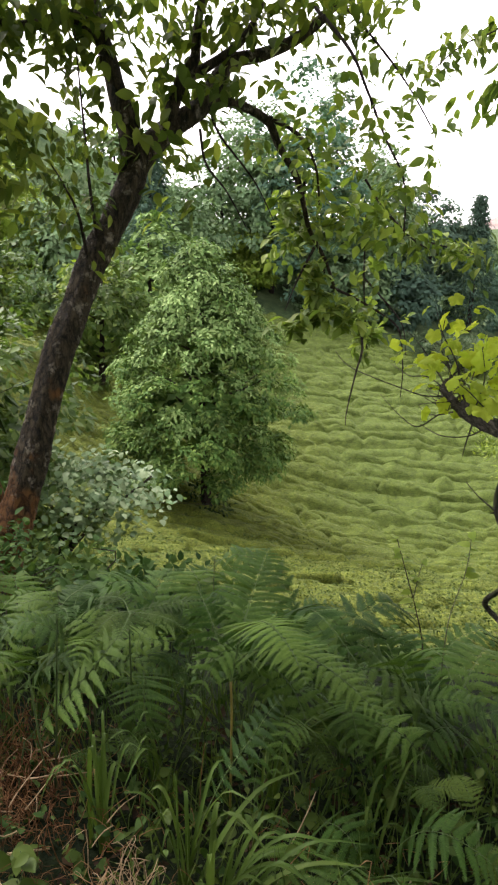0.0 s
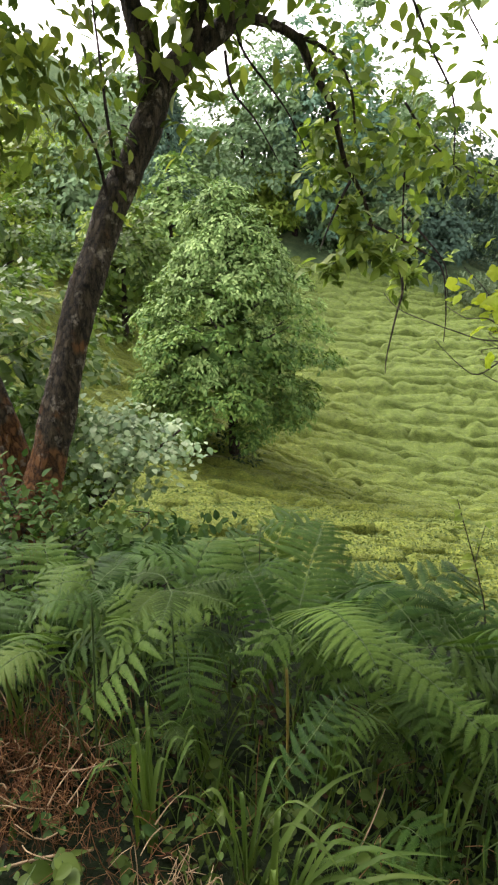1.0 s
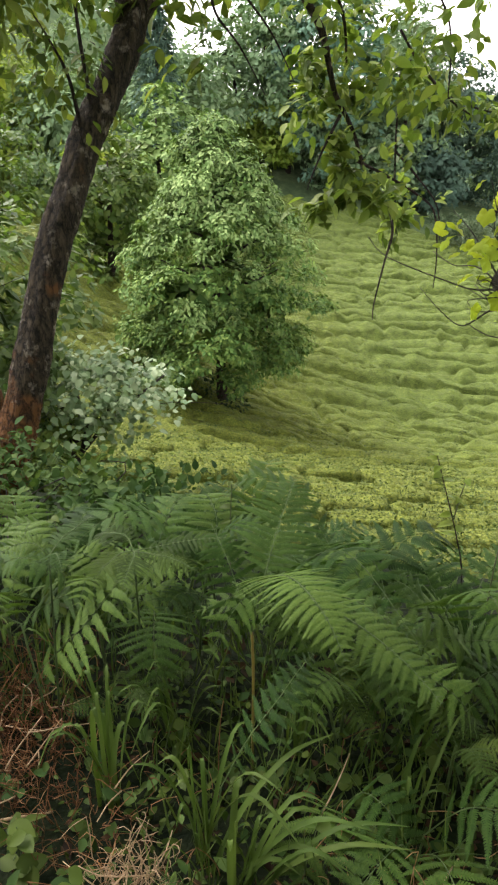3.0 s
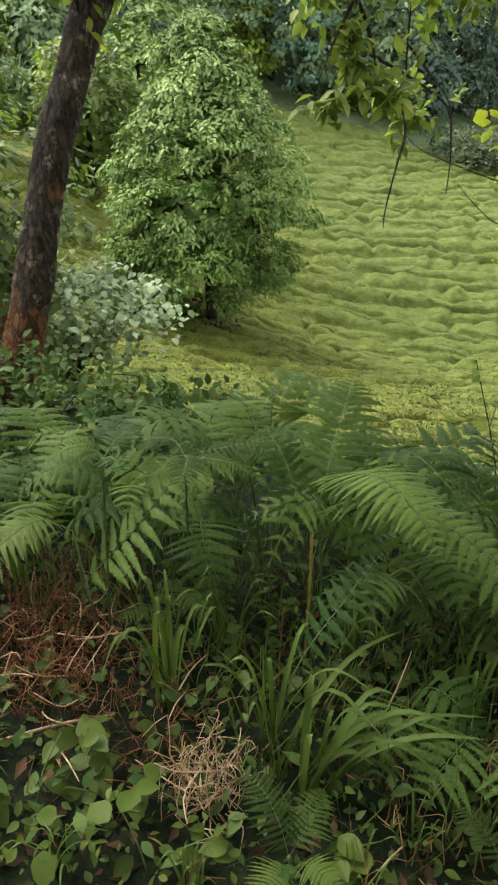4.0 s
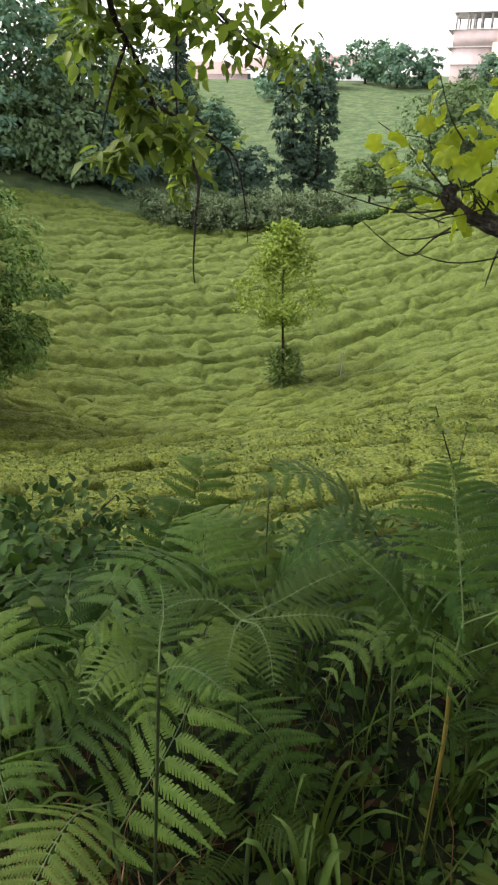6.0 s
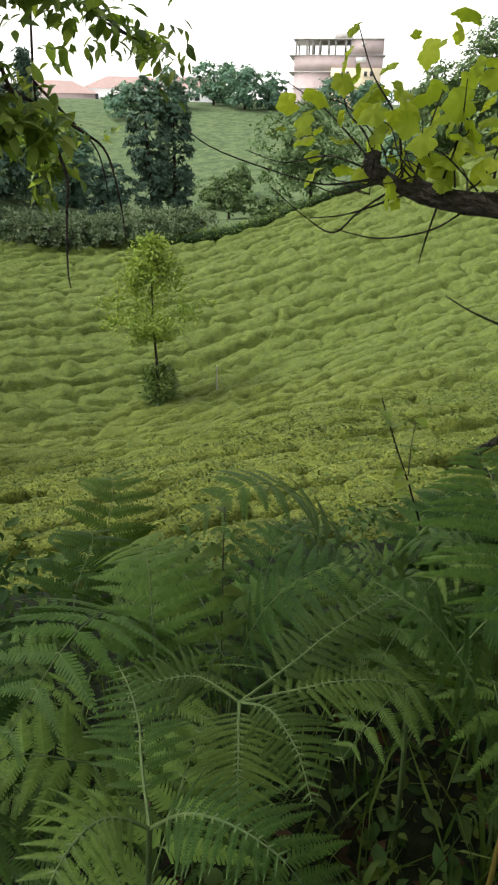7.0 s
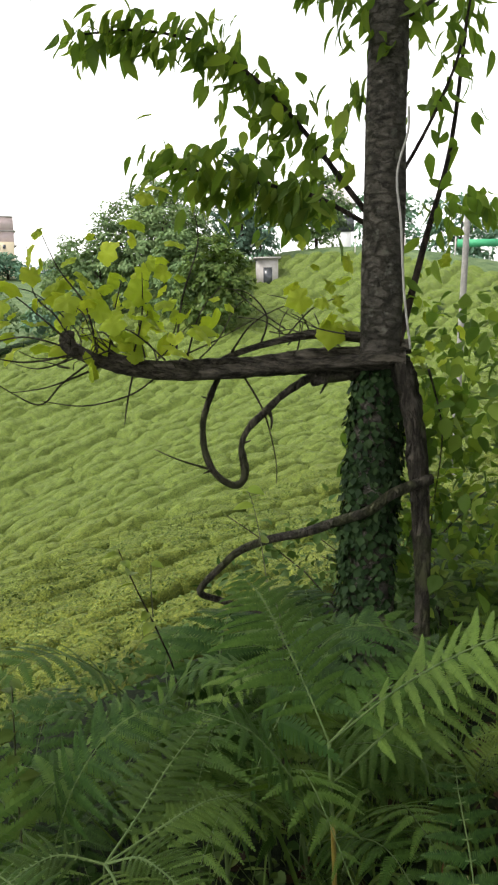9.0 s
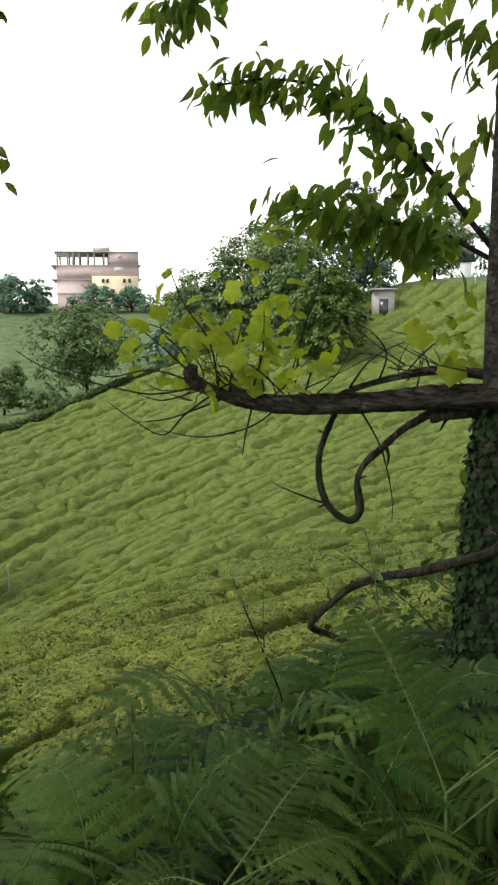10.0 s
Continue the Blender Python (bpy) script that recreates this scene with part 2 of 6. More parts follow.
    ll.new(crack_shade.outputs["Color"], seams.inputs["B"])
    bs = nn["Principled BSDF"]
    bs.inputs["Roughness"].default_value = 0.88
    bs.inputs["Specular IOR Level"].default_value = 0.2
    ll.new(seams.outputs["Result"], bs.inputs["Base Color"])
    ll.new(bump.outputs["Normal"], bs.inputs["Normal"])
    return m


def plain_material(name, a, b, scale=6.0, rough=0.8, bump=0.3, depth=0.01):
    m, nn, ll = nodes_of(name)
    tc = nn.new("ShaderNodeTexCoord")
    n1, n2 = noise_of(nn, ll, scale, 6, tc.outputs["Object"]), noise_of(nn, ll, scale * 7, 5, tc.outputs["Object"])
    av = nn.new("ShaderNodeMath")
    av.operation = "MULTIPLY_ADD"
    av.inputs[1].default_value = 0.5
    ll.new(n1.outputs["Fac"], av.inputs[0])
    half = nn.new("ShaderNodeMath")
    half.operation = "MULTIPLY"
    half.inputs[1].default_value = 0.5
    ll.new(n2.outputs["Fac"], half.inputs[0])
    ll.new(half.outputs[0], av.inputs[2])
    r = ramp_of(nn, [(0.35, a), (0.65, b)])
    ll.new(av.outputs[0], r.inputs["Fac"])
    bs = nn["Principled BSDF"]
    bs.inputs["Roughness"].default_value = rough
    ll.new(r.outputs["Color"], bs.inputs["Base Color"])
    bp = nn.new("ShaderNodeBump")
    bp.inputs["Strength"].default_value, bp.inputs["Distance"].default_value = bump, depth
    ll.new(n2.outputs["Fac"], bp.inputs["Height"])
    ll.new(bp.outputs["Normal"], bs.inputs["Normal"])
    return m


fern_green = leaf_material("fern_green", (0.013, 0.04, 0.008), (0.042, 0.094, 0.017), (0.092, 0.163, 0.032), 0.55, 0.25, 3.5, 0.1, 0.22)
fern_stalk = plain_material("fern_stalk", (0.04, 0.08, 0.018), (0.085, 0.13, 0.032), 20, 0.8, 0.1, 0.002)
fern_stem_ochre = plain_material("fern_stem_ochre", (0.13, 0.1, 0.02), (0.22, 0.17, 0.032), 20, 0.5, 0.1, 0.002)
tea_leaf = leaf_material("tea_leaf", (0.022, 0.048, 0.013), (0.068, 0.112, 0.026), (0.15, 0.19, 0.046), 0.5, 0.1, 0.35, 0.08)
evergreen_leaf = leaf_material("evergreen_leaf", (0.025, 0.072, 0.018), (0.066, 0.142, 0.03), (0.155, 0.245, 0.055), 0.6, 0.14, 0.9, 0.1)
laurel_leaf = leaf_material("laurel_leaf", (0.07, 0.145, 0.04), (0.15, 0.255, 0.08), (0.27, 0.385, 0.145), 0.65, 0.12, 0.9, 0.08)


def tea_material():
    """Clipped tea: dark leaf and bright shoots in fine specks, greener and yellower stretches."""
    m, nn, ll = nodes_of("tea_canopy")
    geo = nn.new("ShaderNodeNewGeometry")
    fine, mid_n, wide = noise_of(nn, ll, 34, 5, geo.outputs["Position"], 0.75), noise_of(nn, ll, 5, 3, geo.outputs["Position"]), noise_of(nn, ll, 0.14, 3, geo.outputs["Position"])
    speck = ramp_of(nn, [(0.32, (0.03, 0.05, 0.013)), (0.5, (0.095, 0.13, 0.028)), (0.68, (0.19, 0.215, 0.05))])
    ll.new(fine.outputs["Fac"], speck.inputs["Fac"])
    tint = ramp_of(nn, [(0.15, (0.92, 0.97, 0.86)), (0.8, (1.15, 1.07, 0.75))])
    place = nn.new("ShaderNodeVectorMath")
    place.operation = "DOT_PRODUCT"
    place.inputs[1].default_value = (-0.066, -0.055, 0.0)
    ll.new(geo.outputs["Position"], place.inputs[0])
    young = nn.new("ShaderNodeMath")
    young.inputs[1].default_value = 1.5
    ll.new(place.outputs["Value"], young.inputs[0])
    blend = nn.new("ShaderNodeMath")
    blend.operation, blend.use_clamp = "ADD", True
    shift = nn.new("ShaderNodeMath")
    shift.operation = "MULTIPLY_ADD"
    shift.inputs[1].default_value, shift.inputs[2].default_value = 1.2, -0.45
    ll.new(wide.outputs["Fac"], shift.inputs[0])
    ll.new(young.outputs[0], blend.inputs[0])
    ll.new(shift.outputs[0], blend.inputs[1])
    ll.new(blend.outputs[0], tint.inputs["Fac"])
    mul = nn.new("ShaderNodeMix")
    mul.data_type, mul.blend_type = "RGBA", "MULTIPLY"
    mul.inputs["Factor"].default_value = 1.0
    ll.new(speck.outputs["Color"], mul.inputs["A"])
    ll.new(tint.outputs["Color"], mul.inputs["B"])
    tone = nn.new("ShaderNodeMapRange")
    tone.inputs["From Min"].default_value, tone.inputs["From Max"].default_value = 0.3, 0.7
    tone.inputs["To Min"].default_value, tone.inputs["To Max"].default_value = 0.72, 1.24
    ll.new(mid_n.outputs["Fac"], tone.inputs["Value"])
    hsv = nn.new("ShaderNodeHueSaturation")
    ll.new(tone.outputs["Result"], hsv.inputs["Value"])
    ll.new(mul.outputs["Result"], hsv.inputs["Color"])
    bs = nn["Principled BSDF"]
    bs.inputs["Roughness"].default_value = 0.6
    bs.inputs["Specular IOR Level"].default_value = 0.12
    ll.new(hsv.outputs["Color"], bs.inputs["Base Color"])
    bp = nn.new("ShaderNodeBump")
    bp.inputs["Strength"].default_value, bp.inputs["Distance"].default_value = 1.0, 0.07
    lumps = noise_of(nn, ll, 12, 5, geo.outputs["Position"], 0.75)
    ll.new(lumps.outputs["Fac"], bp.inputs["Height"])
    ll.new(bp.outputs["Normal"], bs.inputs["Normal"])
    return m


tea_body = tea_material()
plum_leaf = leaf_material("plum_leaf", (0.026, 0.054, 0.013), (0.07, 0.118, 0.026), (0.175, 0.23, 0.048), 0.5, 0.45, 0.9, 0.1)
yellow_leaf = leaf_material("yellow_leaf", (0.07, 0.13, 0.025), (0.15, 0.235, 0.05), (0.28, 0.36, 0.09), 0.5, 0.4, 1.2)
hazel_leaf = leaf_material("hazel_leaf", (0.035, 0.075, 0.018), (0.075, 0.135, 0.032), (0.15, 0.21, 0.06), 0.45, 0.35, 0.8)
pale_leaf = leaf_material("pale_leaf", (0.065, 0.135, 0.055), (0.165, 0.265, 0.125), (0.37, 0.47, 0.28), 0.5, 0.2, 1.5, 0.2)
# Next three leaf colours hold a bluish tint that stands in for distance haze.
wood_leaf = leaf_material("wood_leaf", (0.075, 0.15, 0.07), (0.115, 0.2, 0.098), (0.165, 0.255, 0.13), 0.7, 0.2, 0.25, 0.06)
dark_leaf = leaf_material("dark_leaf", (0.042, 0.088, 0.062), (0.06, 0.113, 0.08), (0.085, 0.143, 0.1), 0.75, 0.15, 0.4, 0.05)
haze_blue_leaf = leaf_material("haze_blue_leaf", (0.06, 0.135, 0.09), (0.09, 0.18, 0.12), (0.125, 0.225, 0.152), 0.7, 0.2, 0.4, 0.06)
light_leaf = leaf_material("light_leaf", (0.09, 0.16, 0.025), (0.15, 0.24, 0.035), (0.24, 0.32, 0.06), 0.5, 0.4, 0.6)
vine_leaf = leaf_material("vine_leaf", (0.11, 0.19, 0.027), (0.28, 0.39, 0.043), (0.5, 0.585, 0.08), 0.5, 0.5, 3.0, 0.1)
orchard_leaf = leaf_material("orchard_leaf", (0.05, 0.1, 0.04), (0.085, 0.15, 0.06), (0.14, 0.21, 0.09), 0.6, 0.2, 0.6, 0.08)
bramble_leaf = leaf_material("bramble_leaf", (0.016, 0.045, 0.012), (0.042, 0.092, 0.024), (0.1, 0.165, 0.048), 0.6, 0.2, 1.2, 0.06)
sapling_leaf = leaf_material("sapling_leaf", (0.085, 0.15, 0.028), (0.15, 0.235, 0.042), (0.25, 0.33, 0.065), 0.5, 0.35, 0.6, 0.1)
cherry_leaf = leaf_material("cherry_leaf", (0.035, 0.085, 0.02), (0.1, 0.18, 0.037), (0.23, 0.325, 0.065), 0.5, 0.6, 2.0, 0.1)
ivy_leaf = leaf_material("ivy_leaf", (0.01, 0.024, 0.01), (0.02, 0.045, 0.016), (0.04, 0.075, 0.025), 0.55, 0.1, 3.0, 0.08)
weed_leaf = leaf_material("weed_leaf", (0.026, 0.052, 0.01), (0.052, 0.092, 0.016), (0.1, 0.15, 0.028), 0.5, 0.25, 3.0, 0.12)
grass_blade = leaf_material("grass_blade", (0.024, 0.058, 0.011), (0.058, 0.112, 0.022), (0.135, 0.205, 0.048), 0.5, 0.25, 3.0, 0.12)
grey_shrub = leaf_material("grey_shrub", (0.042, 0.082, 0.04), (0.085, 0.135, 0.07), (0.155, 0.215, 0.12), 0.6, 0.15, 0.6, 0.1)
dry_straw = leaf_material("dry_straw", (0.045, 0.022, 0.01), (0.16, 0.08, 0.036), (0.4, 0.26, 0.13), 0.7, 0.15, 4.0, 0.1)
plum_bark = bark_material("plum_bark", (0.008, 0.007, 0.004), (0.085, 0.064, 0.036), (0.13, 0.058, 0.018), 12, 0.37, lichen=(0.23, 0.2, 0.15))
grey_bark = bark_material("grey_bark", (0.045, 0.041, 0.034), (0.145, 0.132, 0.11), (0.2, 0.195, 0.165), 9, 0.58, False, seam=0.72, grain=(1, 1, 1.9))
vine_bark = bark_material("vine_bark", (0.019, 0.017, 0.013), (0.12, 0.105, 0.084), (0.065, 0.068, 0.035), 16, 0.58, seam=0.55)
vine_arm_bark = bark_material("vine_arm_bark", (0.019, 0.017, 0.013), (0.135, 0.118, 0.094), (0.065, 0.068, 0.035), 16, 0.66, seam=0.45, grain=(1.1, 0.22, 1.1))
weed_stalk = plain_material("weed_stalk", (0.03, 0.04, 0.015), (0.08, 0.085, 0.03), 30, 0.7)
twig_bark = bark_material("twig_bark", (0.02, 0.015, 0.012), (0.07, 0.05, 0.04), None, 16)
pale_straw = plain_material("pale_straw", (0.2, 0.12, 0.06), (0.42, 0.3, 0.17), 30, 0.7, 0.1, 0.002)
dead_leaf = leaf_material("dead_leaf", (0.01, 0.007, 0.004), (0.03, 0.02, 0.01), (0.08, 0.05, 0.026), 0.7, 0.1, 4.0, 0.08)
fern_olive = leaf_material("fern_olive", (0.018, 0.04, 0.008), (0.04, 0.078, 0.014), (0.08, 0.13, 0.026), 0.6, 0.2, 3.5, 0.08, 0.14)


def ground_material():
    """Litter on the bank, darkened to hold shade; turf between and beyond the tea."""
    m, nn, ll = nodes_of("ground_litter_and_turf")
    geo = nn.new("ShaderNodeNewGeometry")
    grit = noise_of(nn, ll, 22, 6, geo.outputs["Position"])
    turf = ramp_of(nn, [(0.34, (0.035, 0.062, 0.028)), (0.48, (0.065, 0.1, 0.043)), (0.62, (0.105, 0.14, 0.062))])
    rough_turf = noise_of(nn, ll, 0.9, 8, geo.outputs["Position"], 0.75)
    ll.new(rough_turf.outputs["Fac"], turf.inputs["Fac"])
    # Near-black tones: shade under the plants is painted into the litter colour.
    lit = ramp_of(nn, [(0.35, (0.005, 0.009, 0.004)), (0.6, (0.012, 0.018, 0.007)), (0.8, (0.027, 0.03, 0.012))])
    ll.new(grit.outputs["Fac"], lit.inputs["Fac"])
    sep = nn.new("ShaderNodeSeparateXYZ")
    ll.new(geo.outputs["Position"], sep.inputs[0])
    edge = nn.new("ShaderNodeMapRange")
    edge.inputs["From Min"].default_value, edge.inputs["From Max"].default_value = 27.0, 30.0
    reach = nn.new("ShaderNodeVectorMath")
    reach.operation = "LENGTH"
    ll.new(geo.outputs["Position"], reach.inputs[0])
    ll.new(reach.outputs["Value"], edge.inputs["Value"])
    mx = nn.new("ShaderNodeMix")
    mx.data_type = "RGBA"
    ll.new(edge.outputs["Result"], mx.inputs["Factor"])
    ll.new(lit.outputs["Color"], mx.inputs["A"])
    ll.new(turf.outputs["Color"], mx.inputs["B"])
    bs = nn["Principled BSDF"]
    bs.inputs["Roughness"].default_value = 0.95
    bs.inputs["Specular IOR Level"].default_value = 0.1
    ll.new(mx.outputs["Result"], bs.inputs["Base Color"])
    bp = nn.new("ShaderNodeBump")
    bp.inputs["Strength"].default_value, bp.inputs["Distance"].default_value = 0.8, 0.04
    ll.new(grit.outputs["Fac"], bp.inputs["Height"])
    ll.new(bp.outputs["Normal"], bs.inputs["Normal"])
    return m


# ---- the lie of the land ----
def step(a, b, v):
    t = np.clip((v - a) / (b - a), 0, 1)
    return t * t * (3 - 2 * t)


def tea_top(x, y):
    """Height of the plucking surface of the tea: a valley with slopes round it."""
    x, y = np.clip(x, -16.0, 42.0), np.clip(y, 3.0, 43.0)
    X, Y = x / 20, (y - 18) / 20
    k = (-4.59, -0.36, -0.78, 2.07, -0.31, 5.01, 0.56, -5.04, -0.55)
    z = k[0] + k[1] * X + k[2] * Y + k[3] * X * X + k[4] * X * Y + k[5] * Y * Y + k[6] * X * X * Y + k[7] * X * Y * Y + k[8] * Y ** 3
    z = z - 1.58 * np.exp(-((y - 17.5) / 5) ** 2 - ((x - 5) / 9) ** 2)
    z = z + 1.14 * np.exp(-((y - 25) / 6) ** 2 - ((x - 24) / 9) ** 2)
    return z + 2.89 * np.exp(-((y - 19) / 6) ** 2 - ((x + 8) / 6) ** 2)


def ground_z(x, y):
    x, y = np.asarray(x, float), np.asarray(y, float)
    s = 0.3 * x + 0.95 * y
    bank = -0.12 - 0.3 * step(0.2, 2.0, s) - 0.5 * step(1.8, 4.0, s)
    z = bank + (tea_top(x, y) - 0.4 - bank) * step(3.2, 6.5, s)
    r = np.hypot(x, y)
    far = step(46, 130, r)
    return z * (1 - far) + far * (0.5 + 3.0 * np.sin(x * 0.017 + 1) * np.sin(y * 0.013) + 14 * step(200, 900, r))


def gz(x, y):
    return float(ground_z(x, y))


def ground():
    u = np.linspace(-1, 1, 241)
    w = np.sinh(u * 5.2) / math.sinh(5.2) * 1800
    gx, gy = np.meshgrid(w + 4, w + 14, indexing="ij")
    g = rng_of(3)
    z = ground_z(gx, gy) + g.normal(0, 0.025, gx.shape)
    n = len(w)
    i, j = np.meshgrid(np.arange(n - 1), np.arange(n - 1), indexing="ij")
    F = np.stack([i * n + j, (i + 1) * n + j, (i + 1) * n + j + 1, i * n + j + 1], -1).reshape(-1, 4)
    V = np.stack([gx, gy, z], -1).reshape(-1, 3)
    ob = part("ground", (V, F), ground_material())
    tagged(ob, "dark litter-strewn bank with shade put into its colour, falling to a tea valley with turf beyond", "ground", kind="structure")


ground()


def far_hills():
    """Wooded ridges on the skyline."""
    g = rng_of(5)
    chunks = []
    for az0, az1, dist, h in ((-70, 5, 420, 15), (-40, 120, 700, 20), (40, 150, 380, 16)):
        n = 160
        a = np.radians(np.linspace(az0, az1, n))
        ph = g.random(4) * 6
        prof = h * (0.55 + 0.25 * np.sin(a * 6 + ph[0]) + 0.12 * np.sin(a * 17 + ph[1]) + 0.05 * np.sin(a * 60 + ph[2])) + g.normal(0, 0.5, n)
        prof *= np.sin(np.linspace(0, np.pi, n)) ** 0.4
        rows = [np.stack([np.sin(a) * (dist + k * 60), np.cos(a) * (dist + k * 60), -8 + prof * f], -1) for k, f in ((0, 0.0), (0.5, 0.6), (1, 1.0), (2.2, 0.3))]
        V = np.concatenate(rows)
        i, j = np.meshgrid(np.arange(3), np.arange(n - 1), indexing="ij")
        F = np.stack([i * n + j, i * n + j + 1, (i + 1) * n + j + 1, (i + 1) * n + j], -1).reshape(-1, 4)
        chunks.append((V, F))
    # The greyed base colour itself holds the haze over the ridges.
    hill = plain_material("hazy_wooded_hill", (0.07, 0.1, 0.07), (0.13, 0.17, 0.12), 0.03, 0.95, 0.5, 1.0)
    tagged(part("backdrop", chunks, hill), "distant wooded ridges on the skyline", "hills", kind="structure")


far_hills()


# ---- the tea field ----
KEEP_OFF = [(-1.5, 15.6, 0.5), (6.84, 17.75, 0.5), (-2.2, 8.1, 0.6), (-2.6, 7.4, 1.0)]


def row_y(q, x):
    """The line of tea row q: level across the valley, bending towards the bank on the slope."""
    y0 = q * 0.53
    bend = 0.4 * np.log1p(np.exp((np.asarray(x, float) - 4.0) * 0.8)) / 0.8
    return y0 - bend * (1 - step(11, 32, y0)) + 0.5 * np.sin(np.asarray(x) / 7.0 + 0.6) + 0.1 * np.sin(np.asarray(x) * 0.9 + 2.3 * q)


def in_field(x, y):
    edge = 35.0 - 0.62 * np.maximum(x - 4, 0) + 0.9 * np.maximum(x - 16, 0)
    s = 0.3 * x + 0.95 * y
    return (s > 5.2) & (y < edge) & (x < 40) & ~((x < -4.2) & (y < 11.5)) & ~((x < -2.4) & (y < 6.5))


def from_bank(x, y):
    return (x - 1.0) ** 2 * 0.5 + (y - 1.5) ** 2


def lattice_noise(x, y, cell, seed):
    """Smooth noise between -1 and 1."""
    t = rng_of(seed).uniform(-1, 1, (64, 64))
    u, v = x / cell, y / cell
    i, j = np.floor(u).astype(int), np.floor(v).astype(int)
    a, b = u - i, v - j
    a, b = a * a * (3 - 2 * a), b * b * (3 - 2 * b)
    f = lambda p, q: t[p % 64, q % 64]
    return (f(i, j) * (1 - a) + f(i + 1, j) * a) * (1 - b) + (f(i, j + 1) * (1 - a) + f(i + 1, j + 1) * a) * b


TEA_BUSH = 0.88
DICE = rng_of(29).random((4, 97, 89))


def dice(k, r, b):
    """A fixed random number for bush b of row r."""
    return DICE[k, np.asarray(r, int) % 97, np.asarray(b, int) % 89]


def bush_line(r, x):
    """Place along row r, in bushes."""
    return x / TEA_BUSH + 7 * dice(0, r, 0) + 0.22 * np.sin(x * 1.7 + 2.0 * r)


def tea_sites():
    """The bushes of the rows: place, row and number."""
    out = []
    for r in range(7, 50):
        xs = np.arange(-12, 24, 0.05)
        w = bush_line(r, xs)
        for b in range(int(math.ceil(w[0])), int(w[-1])):
            x = float(np.interp(b, w, xs))
            y = float(row_y(r, x))
            if in_field(x, y) and not any(math.hypot(x - a, y - c) < q for a, c, q in KEEP_OFF):
                half = 0.5 * float(np.interp(b + 0.5, w, xs) - np.interp(b - 0.5, w, xs))
                out.append((x, y, r, b, half))
    return sorted(out, key=lambda p: from_bank(p[0], p[1]))


SITES = tea_sites()
TEA_NEAR = from_bank(*SITES[298][:2])


def tea_surface(x, y):
    """The plucking table, never sunk in the bank."""
    return np.maximum(tea_top(x, y), ground_z(x, y) + 0.38)


def canopy_z(q, x, y):
    """Height of the clipped rows: flat-topped cushions with narrow broken seams between rows and bushes."""
    q = q + 0.2 * lattice_noise(x, y, 1.3, 12)
    r = np.round(q)
    d = np.abs(q - r) * 2
    w = bush_line(r, x)
    b = np.round(w)
    u = np.abs(w - b) * 2
    slope = step(3.0, 10.0, x)
    seam = 0.15 + 0.07 * slope + (0.42 + 0.12 * slope) * dice(1, np.floor(q), b) ** 2
    gap = (0.05 + 0.36 * dice(2, r, np.floor(w)) ** 3) * (0.8 + 0.6 * slope)
    z = tea_surface(x, y) - seam * d ** 6 - gap * u ** 7 + (0.12 * dice(3, r, b) + 0.16 * dice(0, r, 5) - 0.14) * (1 - d ** 6) - 0.05 * d * d
    return z + 0.06 * lattice_noise(x, y, 0.24, 7) + 0.075 * lattice_noise(x, y, 0.55, 9) - 0.12 * (from_bank(x, y) < TEA_NEAR + 1)


def dome(h, seed, rings=6, sides=18, rag=0.05):
    """The clipped body of one tea bush: a cushion one metre half-width each way, with steep flanks."""
    g = rng_of(seed)
    V = [(0, 0, h)]
    a = np.linspace(0, 2 * np.pi, sides, endpoint=False)
    square = (np.abs(np.cos(a)) ** 3.2 + np.abs(np.sin(a)) ** 3.2) ** (-1 / 3.2)
    for f, z in zip((0.35, 0.7, 0.88, 0.97, 1.0, 0.86), (0.995, 0.97, 0.9, 0.7, 0.4, -0.2)):
        rr = f * square * (1 + g.normal(0, rag, sides))
        V += list(zip(rr * np.cos(a), rr * np.sin(a), h * z + g.normal(0, 0.014, sides)))
    F = [[0, 1 + j, 1 + (j + 1) % sides, 1 + (j + 2) % sides] for j in range(0, sides, 2)]
    for k in range(rings - 1):
        o = 1 + k * sides
        F += [[o + j, o + sides + j, o + sides + (j + 1) % sides, o + (j + 1) % sides] for j in range(sides)]
    return np.array(V, float), np.array(F)


def dome_leaves(n, lx, ly, h, seed, size):
    """Shoots on top of a bush and older leaves down its flanks."""
    g = rng_of(seed)
    f, a = np.sqrt(g.random(n)) * 1.03, g.random(n) * 2 * np.pi
    square = (np.abs(np.cos(a)) ** 3.2 + np.abs(np.sin(a)) ** 3.2) ** (-1 / 3.2)
    z = np.interp(f, [0, 0.35, 0.7, 0.88, 0.97, 1.03], [1, 0.995, 0.97, 0.9, 0.7, 0.4])
    P = np.stack([lx * f * square * np.cos(a), ly * f * square * np.sin(a), h * z + g.uniform(-0.015, 0.03, n)], 1)
    out = np.stack([np.cos(a) * f ** 4 * 1.6, np.sin(a) * f ** 4 * 1.6, np.full(n, 0.8)], 1)
    D = g.normal(0, 0.8, (n, 3)) * [1, 1, 0.35] + out * 0.25
    s = g.uniform(0.6, 1.25, n) * size
    return leaves(P, D, out + g.normal(0, 0.35, (n, 3)), s, s * 0.45)


